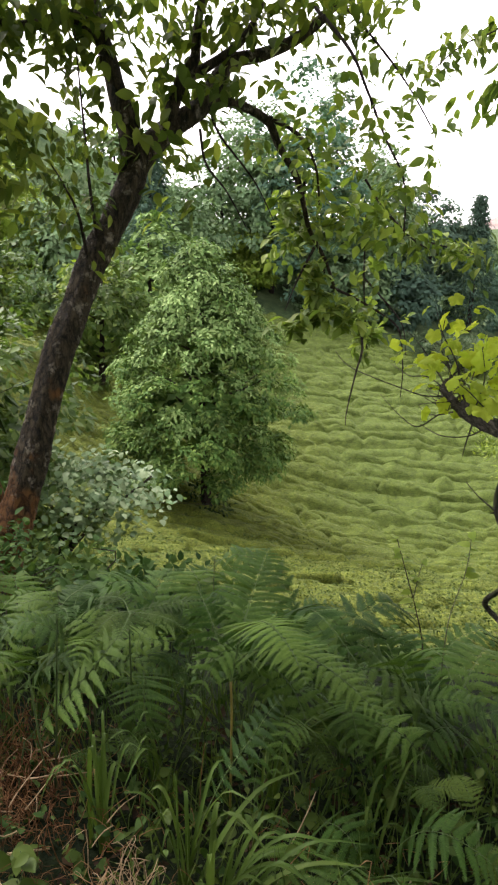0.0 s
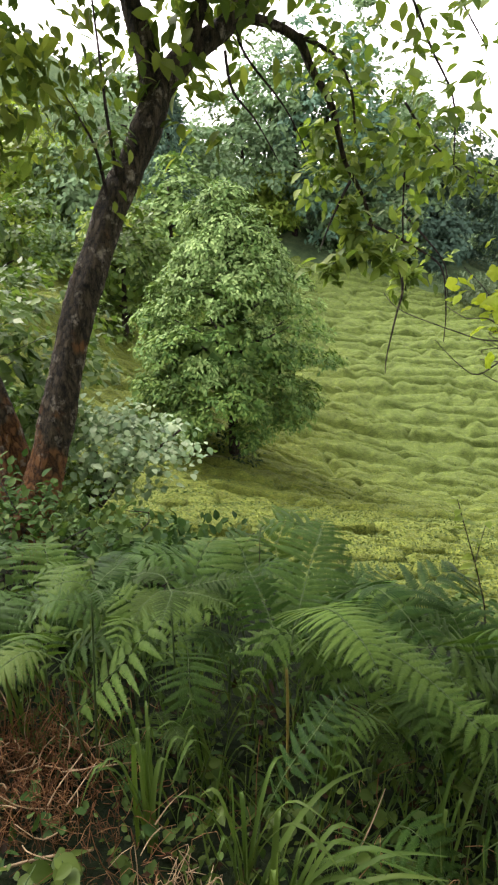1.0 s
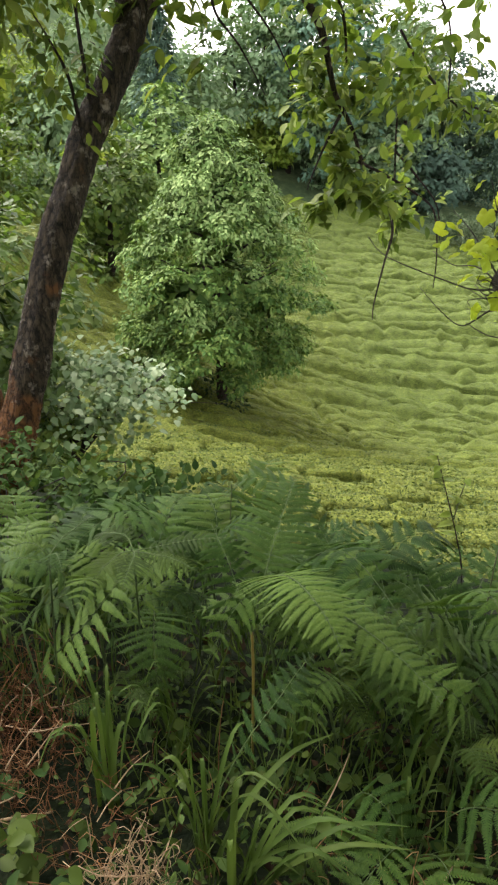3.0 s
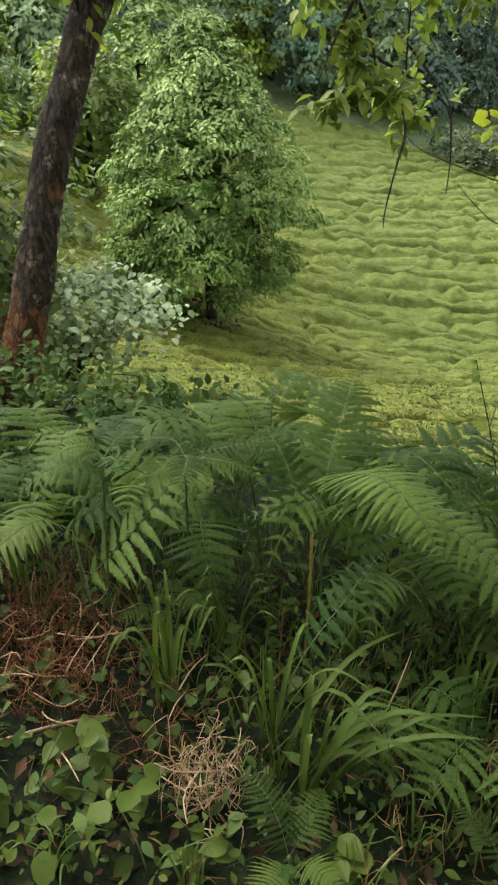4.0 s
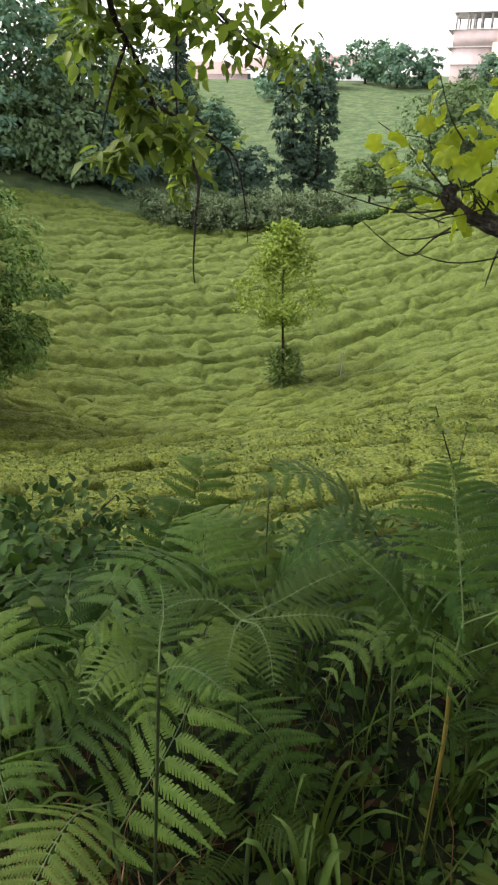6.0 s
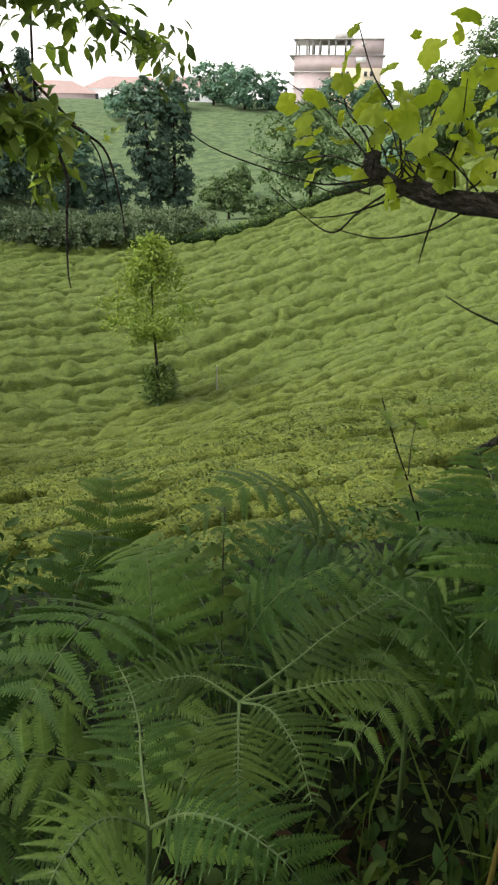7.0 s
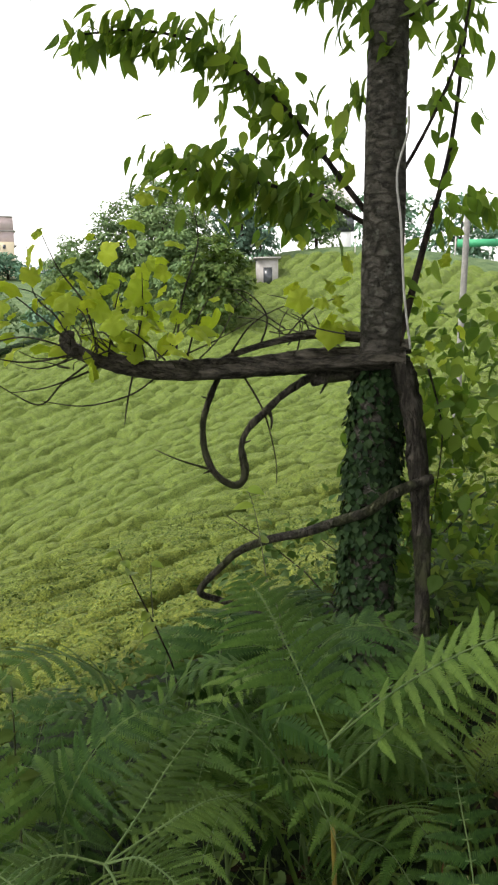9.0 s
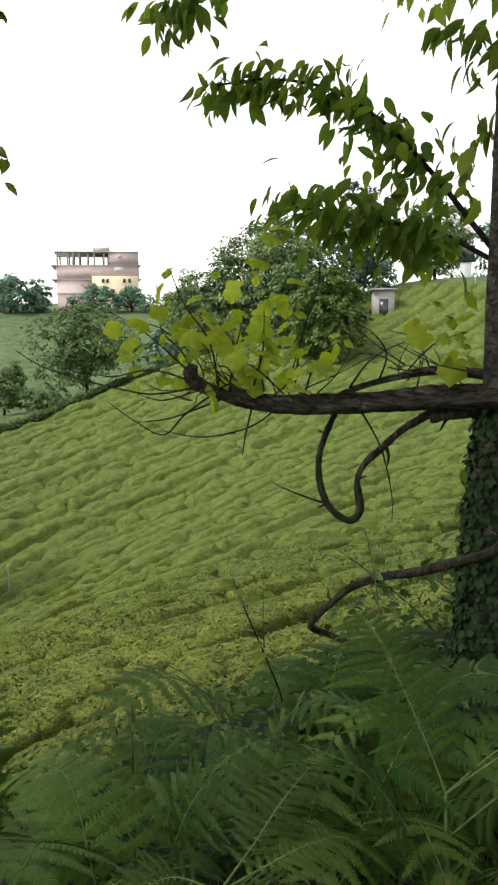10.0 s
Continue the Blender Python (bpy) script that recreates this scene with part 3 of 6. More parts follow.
def tea_field():
    near = SITES[:298]
    kinds = []
    for v in range(6):
        V, F = dome(0.42, 20 + v)
        body = mesh_of("bush_body", V * [0.56, 0.265, 1], F, tea_body)
        leaf = mesh_of("bush_leaves", *dome_leaves(310, 0.56, 0.265, 0.42, 40 + v, 0.056), tea_leaf)
        kinds.append((body, leaf))
    for n, (x, y, r, b, half) in enumerate(near):
        z = float(tea_surface(x, y)) - 0.42 + 0.17 * float(dice(3, r, b)) + 0.2 * float(dice(0, r, 5)) - 0.18
        ang = math.degrees(math.atan2(float(row_y(r, x + 0.4) - row_y(r, x - 0.4)), 0.8))
        s = 0.69 + 0.2 * float(dice(1, r, b))
        m = pose(x, y, z, 0, 0, ang + 180 * (n % 2)) @ Matrix.Diagonal((half / 0.56 * 1.2, s, 0.9 + 0.2 * float(dice(2, r, b)), 1))
        bush = thing("tea_bush", "clipped tea bush with fresh yellow-green shoots in a row", "tea bush", group="tea bushes")
        bush.matrix_world = m
        body, leaf = kinds[n % 6]
        shared("canopy", body, bush, Matrix())
        shared("foliage", leaf, bush, Matrix())
    far = thing("tea_rows", "rows of clipped tea bushes covering the valley slopes", "tea field")
    far["kind"] = "stuff"
    qs, xs = np.linspace(8, 84, 76 * 8 + 1), np.arange(-17, 41, 0.15)
    q, x = np.meshgrid(qs, xs, indexing="ij")
    y = row_y(q, x)
    g = rng_of(13)
    z = canopy_z(q, x, y) + g.normal(0, 0.02, q.shape)
    a, b = q.shape
    i, j = np.meshgrid(np.arange(a - 1), np.arange(b - 1), indexing="ij")
    F = np.stack([i * b + j, i * b + j + 1, (i + 1) * b + j + 1, (i + 1) * b + j], -1).reshape(-1, 4)
    ok = in_field(x, y) & (from_bank(x, y) > TEA_NEAR - 16)
    F = F[ok.ravel()[F].all(1)]
    used = np.unique(F)
    back_to = np.zeros(a * b, int)
    back_to[used] = np.arange(len(used))
    part("canopy", (np.stack([x, y, z], -1).reshape(-1, 3)[used], back_to[F]), tea_body, far)["kind"] = "stuff"
    n = 210000
    q, x = g.uniform(10, 62, n), g.uniform(-12, 24, n)
    y = row_y(q, x)
    r = np.hypot(x, y)
    ok = in_field(x, y) & (from_bank(x, y) > TEA_NEAR) & (g.random(n) < np.interp(r, [9, 14, 26], [1, 0.7, 0.1]))
    q, x, y = q[ok], x[ok], y[ok]
    P = np.stack([x, y, canopy_z(q, x, y) + g.uniform(-0.02, 0.025, len(x))], 1)
    size = g.uniform(0.05, 0.085, len(x))
    part("foliage", leaves(P, g.normal(0, 1, P.shape) * [1, 1, 0.35] + [0, 0, 0.1], g.normal(0, 0.3, P.shape) + [0, 0, 1], size, size * 0.45), tea_leaf, far)["kind"] = "stuff"


tea_field()


# ---- trees ----
def limbs(base, top, radius, spread, n, seed, low=0.35):
    """Branches that leave a stem and rise outwards."""
    g = rng_of(seed)
    out = []
    base, top = np.asarray(base, float), np.asarray(top, float)
    for k in range(n):
        f = low + (0.95 - low) * (k + g.random() * 0.6) / n
        p = base + (top - base) * f
        a = k * 2.4 + g.random()
        d = np.array([math.cos(a), math.sin(a), 0.35 + 0.4 * g.random()])
        l = spread * (1.05 - 0.6 * f) * g.uniform(0.7, 1.1)
        q = p + d * l * 0.5 + g.normal(0, 0.06 * l, 3)
        e = p + d * l * [1, 1, 0.8]
        out.append((p, q, e, radius * (1 - 0.6 * f) * 0.45))
    return out


def tree(name, label, category, x, y, height, width, seed, leaf, bark, trunk=0.25, stem=0.14, clusters=420, per=9, size=0.2, shape=(0.75, 0.6), droop=0.35, group="", lumps=11, lump=0.3, spread=None, sink=0.0, bough=None):
    """A tree of its own: tapered trunk, limbs and a crown of leaf sprays."""
    z = gz(x, y) - sink
    t = thing(name, label, category, (x, y, z), group)
    g = rng_of(seed)
    lean = g.normal(0, 0.03 * height, 2)
    top = (lean[0], lean[1], height * 0.86)
    part("trunk", tube([(0, 0, -0.3), (lean[0] * 0.3, lean[1] * 0.3, height * 0.3), (lean[0] * 0.8, lean[1] * 0.8, height * 0.6), top], stem, stem * 0.2, 8, rough=0.08, seed=seed), bark, t)
    for k, (p, q, e, r) in enumerate(limbs((0, 0, 0), top, stem, width * 0.42, 7, seed + 1, trunk + 0.1)):
        part("limb", tube([p, q, e], r, r * 0.25, 5, 6, 0.05, seed + k), bark, t)
    h = height * (1 - trunk)
    P, O = crown_points(max(30, clusters // 5), (lean[0] * 0.6, lean[1] * 0.6, height * trunk + h * 0.5), width * 0.62, h, seed + 2, shape, lumps, lump)
    Q, O = boughs(P, O, 6, bough or width * 0.1, seed + 4)
    inside = inner_leaves((lean[0] * 0.6, lean[1] * 0.6, height * trunk + h * 0.5), width * 0.62, h, min(width * 0.09, 0.34), seed + 5, shape, 420)
    part("crown", [shingles(Q, O, per, spread or width * 0.025, size, size * 0.55, droop, seed + 3), inside], leaf, t)
    return t


def conifer(name, label, x, y, height, width, seed, leaf, group="", n=1500, size=0.28):
    z = gz(x, y)
    t = thing(name, label, "conifer", (x, y, z), group)
    part("trunk", tube([(0, 0, -0.3), (0, 0, height * 0.5), (0, 0, height * 0.97)], 0.16, 0.02, 7, rough=0.05, seed=seed), twig_bark, t)
    g = rng_of(seed)
    f = g.random(n) ** 0.75
    a = g.random(n) * 2 * np.pi
    tier = 0.82 + 0.3 * np.abs(np.sin(f * 26))
    r = width * 0.5 * (1 - f) ** 0.85 * tier * (0.55 + 0.45 * g.random(n) ** 0.4)
    P = np.stack([r * np.cos(a), r * np.sin(a), height * (0.08 + 0.92 * f) - 0.25 * r], 1)
    O = np.stack([np.cos(a), np.sin(a), np.full(n, -0.15)], 1)
    part("crown", spray(P, O, 4, 0.12, size, size * 0.3, 0.35, seed + 1), leaf, t)


# The broad evergreen in the valley, its companions and the wood on the hill.
def valley_evergreen():
    x, y = -1.5, 15.6
    z = gz(x, y)
    t = thing("evergreen_tree", "rounded cone-shaped broadleaf evergreen with glossy light green leaves in the tea", "tree", (x, y, z))
    part("trunk", tube([(0, 0, -0.3), (0.03, 0, 0.8), (-0.05, 0.05, 2.6), (0.0, 0, 5.0)], 0.17, 0.03, 10, rough=0.08, seed=4), twig_bark, t)
    for k, (p, q, e, r) in enumerate(limbs((0, 0, 0.3), (0, 0, 5), 0.16, 2.0, 22, 5, 0.25)):
        part("limb", tube([p, q, e], r, r * 0.3, 5, 6, 0.05, k), twig_bark, t)
    g = rng_of(8)
    n = 330
    f = g.random(n) ** 1.25
    a = g.random(n) * 2 * np.pi
    prof = np.interp(f, [0, 0.05, 0.2, 0.4, 0.6, 0.8, 0.93, 1.0], [1.5, 1.7, 2.0, 1.88, 1.45, 0.88, 0.48, 0.1])
    lob = 1 + 0.12 * np.sin(a * 3 + 5 * f) + 0.1 * np.sin(a * 5 - 17 * f)
    r = prof * lob * (1 - 0.3 * g.random(n) ** 2)
    P = np.stack([r * np.cos(a) - 0.02, r * np.sin(a), 1.25 + 5.05 * f], 1)
    O = np.stack([np.cos(a), np.sin(a), 0.2 + f], 1)
    Q, N = boughs(P, O, 16, 0.36, 10, 0.62)
    # Light falling on the upper crown is painted as a paler leaf colour.
    paler = np.repeat(g.random(n) < np.interp(f, [0.0, 0.3, 0.6, 1.0], [0.03, 0.2, 0.55, 0.9]), 16)
    part("crown", [shingles(Q[~paler], N[~paler], 10, 0.06, 0.12, 0.054, 0.7, 9, 0.3), inner_leaves((-0.1, 0, 2.7), 1.9, 2.6, 0.42, 11, (1, 0.95), 260, 0.7), inner_leaves((0.05, 0, 4.4), 0.8, 2.6, 0.34, 12, (1, 0.45), 160, 0.7)], evergreen_leaf, t)
    part("new_growth", shingles(Q[paler], N[paler], 10, 0.06, 0.12, 0.054, 0.7, 19, 0.3), laurel_leaf, t, "pale yellow-green leaves, light on the upper crown put into their colour")
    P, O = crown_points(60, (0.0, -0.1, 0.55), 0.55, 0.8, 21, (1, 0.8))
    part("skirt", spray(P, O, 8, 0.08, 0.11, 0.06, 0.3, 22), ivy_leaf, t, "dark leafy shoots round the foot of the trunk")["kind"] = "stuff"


valley_evergreen()

tree("broadleaf_tree", "round-topped light green tree standing behind the evergreen", "tree", -3.9, 22.5, 5.9, 3.4, 31, laurel_leaf, twig_bark, 0.1, 0.13, 520, 9, 0.2, lump=0.25)
tree("broadleaf_tree", "leafy green tree at the edge of the tea", "tree", -5.0, 20.0, 3.9, 2.8, 32, hazel_leaf, twig_bark, 0.1, 0.12, 420, 9, 0.18)
tree("broadleaf_tree", "bushy hazel-like tree behind the leaning trunk", "tree", -4.0, 7.9, 3.5, 3.0, 33, hazel_leaf, twig_bark, 0.06, 0.09, 620, 9, 0.14, shape=(0.9, 0.75))
tree("broadleaf_tree", "tall leafy tree closing the edge of the bank", "tree", -6.8, 11.0, 3.8, 3.4, 34, hazel_leaf, twig_bark, 0.05, 0.12, 680, 9, 0.19, shape=(0.9, 0.7))
tree("broadleaf_tree", "light green tree on the slope behind the tea", "tree", -9.0, 19.0, 3.6, 4.4, 35, hazel_leaf, twig_bark, 0.08, 0.13, 460, 9, 0.2, shape=(0.9, 0.7))

WOOD = [(-8.5, 30.0, 5.2, 4.6, 0), (-4.8, 33.9, 5.2, 4.8, 0), (-2.9, 39.5, 5.2, 5.2, 0), (-0.2, 38.2, 8.0, 4.8, 0), (1.3, 38.9, 10.0, 6.2, 3), (3.2, 42.2, 9.6, 4.6, 0),
        (5.7, 39.9, 7.8, 4.6, 0), (8.6, 41.6, 6.2, 4.0, 1), (-1.7, 46.2, 7.6, 5.6, 0), (-8.0, 36.0, 7.0, 5.2, 0), (-12.0, 31.0, 5.0, 5.0, 2), (6.4, 46.0, 8.0, 5.0, 0),
        (-13.0, 24.0, 4.0, 4.6, 2), (-6.5, 26.5, 3.8, 3.4, 2), (2.6, 38.0, 3.4, 3.4, 0), (4.6, 38.2, 3.4, 3.6, 0), (6.8, 38.4, 3.2, 3.4, 1), (-1.5, 37.6, 3.0, 3.2, 2)]
# Kind 1 takes a dark leaf colour that paints the shade below the wood.
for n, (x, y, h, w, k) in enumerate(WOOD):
    tree("wood_tree", ("mid-green broadleaf tree at the edge of the wood", "dark green bushy tree at the wood, shade put into its leaf colour", "light green bushy tree below the wood", "large round green tree at the edge of the wood, tinted bluish for haze")[k], "tree",
         x, y, h, w, 100 + 7 * n, (wood_leaf, dark_leaf, light_leaf, haze_blue_leaf)[k], twig_bark, 0.04, 0.16, 540, 8, 0.295, shape=(0.9, 0.6), group="trees of the wood", spread=0.15)
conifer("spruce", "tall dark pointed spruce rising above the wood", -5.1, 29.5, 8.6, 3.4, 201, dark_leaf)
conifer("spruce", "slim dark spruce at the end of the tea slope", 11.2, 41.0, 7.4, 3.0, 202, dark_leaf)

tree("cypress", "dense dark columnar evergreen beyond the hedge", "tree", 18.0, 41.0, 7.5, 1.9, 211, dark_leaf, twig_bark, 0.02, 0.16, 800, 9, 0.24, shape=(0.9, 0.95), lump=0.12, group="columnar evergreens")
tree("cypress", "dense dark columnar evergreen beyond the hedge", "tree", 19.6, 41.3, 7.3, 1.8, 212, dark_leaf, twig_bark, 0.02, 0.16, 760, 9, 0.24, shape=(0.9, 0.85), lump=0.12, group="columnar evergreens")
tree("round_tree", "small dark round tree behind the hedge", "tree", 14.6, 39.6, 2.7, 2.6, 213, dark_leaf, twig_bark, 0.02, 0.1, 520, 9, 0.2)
tree("broadleaf_tree", "mid-green tree in the dip behind the hedge", "tree", 14.0, 43.5, 4.4, 2.7, 214, haze_blue_leaf, twig_bark, 0.05, 0.14, 520, 9, 0.24)
tree("broadleaf_tree", "green tree far down the dip, tinted bluish for haze", "tree", 16.5, 52.0, 5.2, 4.2, 215, wood_leaf, twig_bark, 0.05, 0.14, 520, 9, 0.26)
tree("broadleaf_tree", "green tree far down the dip, tinted bluish for haze", "tree", 12.4, 47.0, 5.4, 4.0, 216, wood_leaf, twig_bark, 0.05, 0.14, 520, 9, 0.26)
tree("orchard_tree", "small spreading orchard tree with forked stems on the terrace", "tree", 21.9, 30.9, 4.6, 3.9, 217, orchard_leaf, twig_bark, 0.22, 0.11, 620, 9, 0.2, shape=(0.95, 0.75), spread=0.14, lump=0.4)
tree("orchard_tree", "small thin-crowned tree on the far terrace", "tree", 21.0, 37.4, 2.3, 2.8, 218, orchard_leaf, twig_bark, 0.1, 0.08, 220, 8, 0.18, lump=0.4)
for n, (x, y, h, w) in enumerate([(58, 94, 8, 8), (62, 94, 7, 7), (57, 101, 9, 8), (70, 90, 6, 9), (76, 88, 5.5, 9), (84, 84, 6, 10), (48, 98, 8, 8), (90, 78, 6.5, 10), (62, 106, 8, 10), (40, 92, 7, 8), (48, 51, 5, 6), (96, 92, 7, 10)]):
    tree("far_tree", "round green tree on the far terrace", "tree", x, y, h * 0.62, w * 0.8, 300 + 5 * n, haze_blue_leaf, twig_bark, 0.03, 0.2, 180, 7, 0.58, group="trees on the far terrace")
for n, (x, y, h, w, k) in enumerate([(31.0, 25.4, 7.0, 6.0, 0), (27.6, 19.8, 4.2, 3.4, 2), (30.4, 29.3, 5.4, 4.8, 0), (32.4, 28.6, 6.4, 4.6, 0), (32.0, 32.2, 5.0, 4.4, 0), (38.7, 24.7, 6.5, 4.5, 1), (34.5, 27.0, 6.0, 4.6, 0), (44.0, 22.0, 5.0, 4.6, 0), (29.0, 22.5, 4.4, 3.6, 0)]):
    tree("hill_tree", ("leafy green tree on the crest of the tea slope", "dark tree behind the shed", "rounded light green shrub-like tree on the tea slope")[k], "tree", x, y, h, w, 400 + 9 * n,
         (orchard_leaf, dark_leaf, hazel_leaf)[k], twig_bark, 0.03, 0.14, 560, 8, 0.25, group="trees on the crest")
for n, (x, y, h, w) in enumerate([(27.5, 50.5, 2.2, 2.6), (32.0, 53.5, 2.6, 3.0), (26.0, 41.0, 1.3, 1.8), (30.5, 46.0, 1.6, 2.2)]):
    tree("orchard_tree", "small bushy tree on the grassy terrace", "tree", x, y, h, w, 560 + 5 * n, orchard_leaf, twig_bark, 0.06, 0.07, 180, 7, 0.22, group="small trees of the terrace", lump=0.4)
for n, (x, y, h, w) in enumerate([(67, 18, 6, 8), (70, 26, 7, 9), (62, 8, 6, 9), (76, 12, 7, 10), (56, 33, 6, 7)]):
    tree("far_tree", "round green tree on the far terrace", "tree", x, y, h, w, 500 + 5 * n, haze_blue_leaf, twig_bark, 0.03, 0.2, 180, 7, 0.58, group="trees on the far terrace")


# Unseen trees added behind the path to cut skylight on the bank.
for n, (x, y, h, w) in enumerate([(-4.2, -4.2, 6.5, 5.0), (0.4, -5.0, 7.0, 5.4), (4.6, -3.4, 6.5, 5.0), (-6.8, 0.0, 5.5, 4.4)]):
    tree("sky_block_tree", "unseen leafy tree added behind the path to block skylight", "tree", x, y, h, w, 700 + 9 * n, hazel_leaf, twig_bark, 0.08, 0.16, 420, 8, 0.3, shape=(0.9, 0.8), group="trees behind the path")


def sapling():
    x, y = 6.84, 17.75
    t = thing("sapling", "slender light green sapling with a leafy sprouting base", "tree", (x, y, gz(x, y)))
    part("trunk", tube([(0, 0, -0.2), (0.02, 0, 1.3), (-0.03, 0, 2.6), (0.0, 0, 4.3)], 0.05, 0.012, 7, rough=0.05, seed=2), twig_bark, t)
    g = rng_of(21)
    n = 135
    f = g.random(n)
    a = g.random(n) * 6.283
    r = np.interp(f, [0, 0.22, 0.4, 0.6, 0.8, 1], [0.4, 1.25, 1.45, 0.85, 0.62, 0.12]) * g.random(n) ** 0.65
    P = np.stack([r * np.cos(a), r * np.sin(a), 2.1 + 2.5 * f], 1)
    O = np.stack([np.cos(a), np.sin(a), 0.3 + f * 0], 1)
    P, O = boughs(P, O, 4, 0.22, 25)
    part("crown", spray(P, O, 10, 0.1, 0.14, 0.06, 0.4, 22), sapling_leaf, t)
    P, O = crown_points(170, (0, 0, 0.8), 0.46, 1.4, 23)
    part("foliage", spray(P, O, 8, 0.08, 0.14, 0.07, 0.3, 24), hazel_leaf, t, "dark leafy shoots round the foot")


sapling()


def hedge_shrubs():
    g = rng_of(31)
    for n in range(15):
        f = n / 14
        x, y = 7.4 + 6.8 * f + g.normal(0, 0.25), 32.6 - 3.2 * f + g.normal(0, 0.6)
        t = thing("shrub", "low grey-green twiggy shrub along the terrace edge", "shrub", (x, y, gz(x, y) + 0.1), "shrubs of the terrace edge")
        for k in range(5):
            part("stem", tube([(0, 0, -0.1), (g.normal(0, 0.2), g.normal(0, 0.2), 0.5), (g.normal(0, 0.5), g.normal(0, 0.5), 1.0)], 0.025, 0.008, 5, 5, seed=k), twig_bark, t)
        P, O = crown_points(60, (0, 0, 0.75), 1.1, 1.25, 600 + n, (0.9, 0.9), 6, 0.42)
        P, O = boughs(P, O, 4, 0.24, 640 + n)
        part("foliage", [spray(P, O, 6, 0.07, 0.14, 0.07, 0.2, 620 + n, 0.75), inner_leaves((0, 0, 0.7), 1.0, 1.0, 0.3, 660 + n, (1, 1), 60)], grey_shrub, t)


hedge_shrubs()


def terrace_hedge():
    """The dark clipped line where the tea ends at the track."""
    g = rng_of(37)
    C = smooth_line([(11.4, 29.6, 0), (13.2, 28.6, 0), (14.6, 27.9, 0), (15.9, 27.5, 0), (17.2, 27.7, 0), (20, 28.4, 0), (24, 29.5, 0), (29, 30.9, 0)], 300)
    C[:, 2] = tea_top(C[:, 0], C[:, 1]) - 0.1
    t = thing("hedge", "low dark hedge edging the tea along the track", "hedge")
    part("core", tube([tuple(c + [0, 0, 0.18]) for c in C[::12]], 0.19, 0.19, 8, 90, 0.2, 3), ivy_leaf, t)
    P = np.repeat(C, 6, 0) + g.normal(0, 0.12, (1800, 3)) + [0, 0, 0.2]
    part("foliage", spray(P, g.normal(0, 1, P.shape) + [0, 0, 0.6], 4, 0.08, 0.12, 0.06, 0.1, 38), hazel_leaf, t)


terrace_hedge()


def pale_shrub():
    x, y = -2.4, 8.1
    t = thing("shrub", "shrub with large pale silvery green leaves beside the leaning trunk", "shrub", (x, y, gz(x, y)))
    part("stem", tube([(-0.25, -0.1, -0.3), (-0.22, -0.05, 0.5), (-0.1, 0.0, 1.2)], 0.1, 0.06, 8, 12, 0.15, 3), twig_bark, t)
    for k in range(6):
        part("stem", tube([(-0.18, -0.05, 0.7), (0.12 * k - 0.35, 0.05, 1.2), (0.34 * k - 0.75, 0.12 * k - 0.3, 1.65 + 0.05 * (k % 3))], 0.035, 0.012, 6, 8, 0.1, k), twig_bark, t)
    part("twig", tube([(0.6, -0.1, 1.45), (1.1, 0.2, 1.42), (1.75, 0.35, 1.35)], 0.005, 0.003, 5, 8, 0.1, 1), twig_bark, t)
    g = rng_of(41)
    n = 190
    a, f = g.random(n) * 2 * np.pi, np.sqrt(g.random(n))
    C = np.stack([-0.05 + 1.35 * f * np.cos(a), 0.8 * f * np.sin(a), 1.62 + 0.6 * (1 - f ** 1.5) - 0.4 * g.random(n)], 1)
    O = np.stack([np.cos(a) * f * 0.5, np.sin(a) * f * 0.5 - 0.25, np.full(n, 1.0)], 1)
    Q, N = boughs(C, O, 5, 0.17, 42, 0.35)
    P = np.repeat(Q, 2, 0) + g.normal(0, 0.09, (len(Q) * 2, 3))
    N = np.repeat(unit(N * 0.4 + [0, -0.25, 0.9]), 2, 0) + g.normal(0, 0.22, P.shape)
    D = g.normal(0, 1, P.shape) * [1, 1, 0.2] - [0, 0.3, 0.35]
    L = g.uniform(0.06, 0.125, len(P))
    part("foliage", fine_leaves(P, D, N, L, L * 0.78, 0.1), pale_leaf, t)
    C, O = crown_points(80, (-0.5, -0.6, 0.95), 0.5, 1.0, 43, (1, 0.9))
    Q, N = boughs(C, O, 4, 0.12, 45)
    part("undergrowth", shingles(Q, N, 2, 0.05, 0.15, 0.1, 0.4, 44), yellow_leaf, t, "bright green leaves low on the shrub")


pale_shrub()


# ---- the leaning plum tree ----
def leaf_cloud(lines, n, spread, size, seed, droop=0.7):
    """Leaf clusters strewn along twigs."""
    g = rng_of(seed)
    P, O = [], []
    for pts, share in lines:
        C = smooth_line(pts, max(2, int(n * share)))
        P.append(C + g.normal(0, spread, C.shape))
        O.append(g.normal(0, 1, C.shape) * [1, 1, 0.3])
    return spray(np.concatenate(P), np.concatenate(O), 5, 0.07, size, size * 0.52, droop, seed + 1, fine=True)


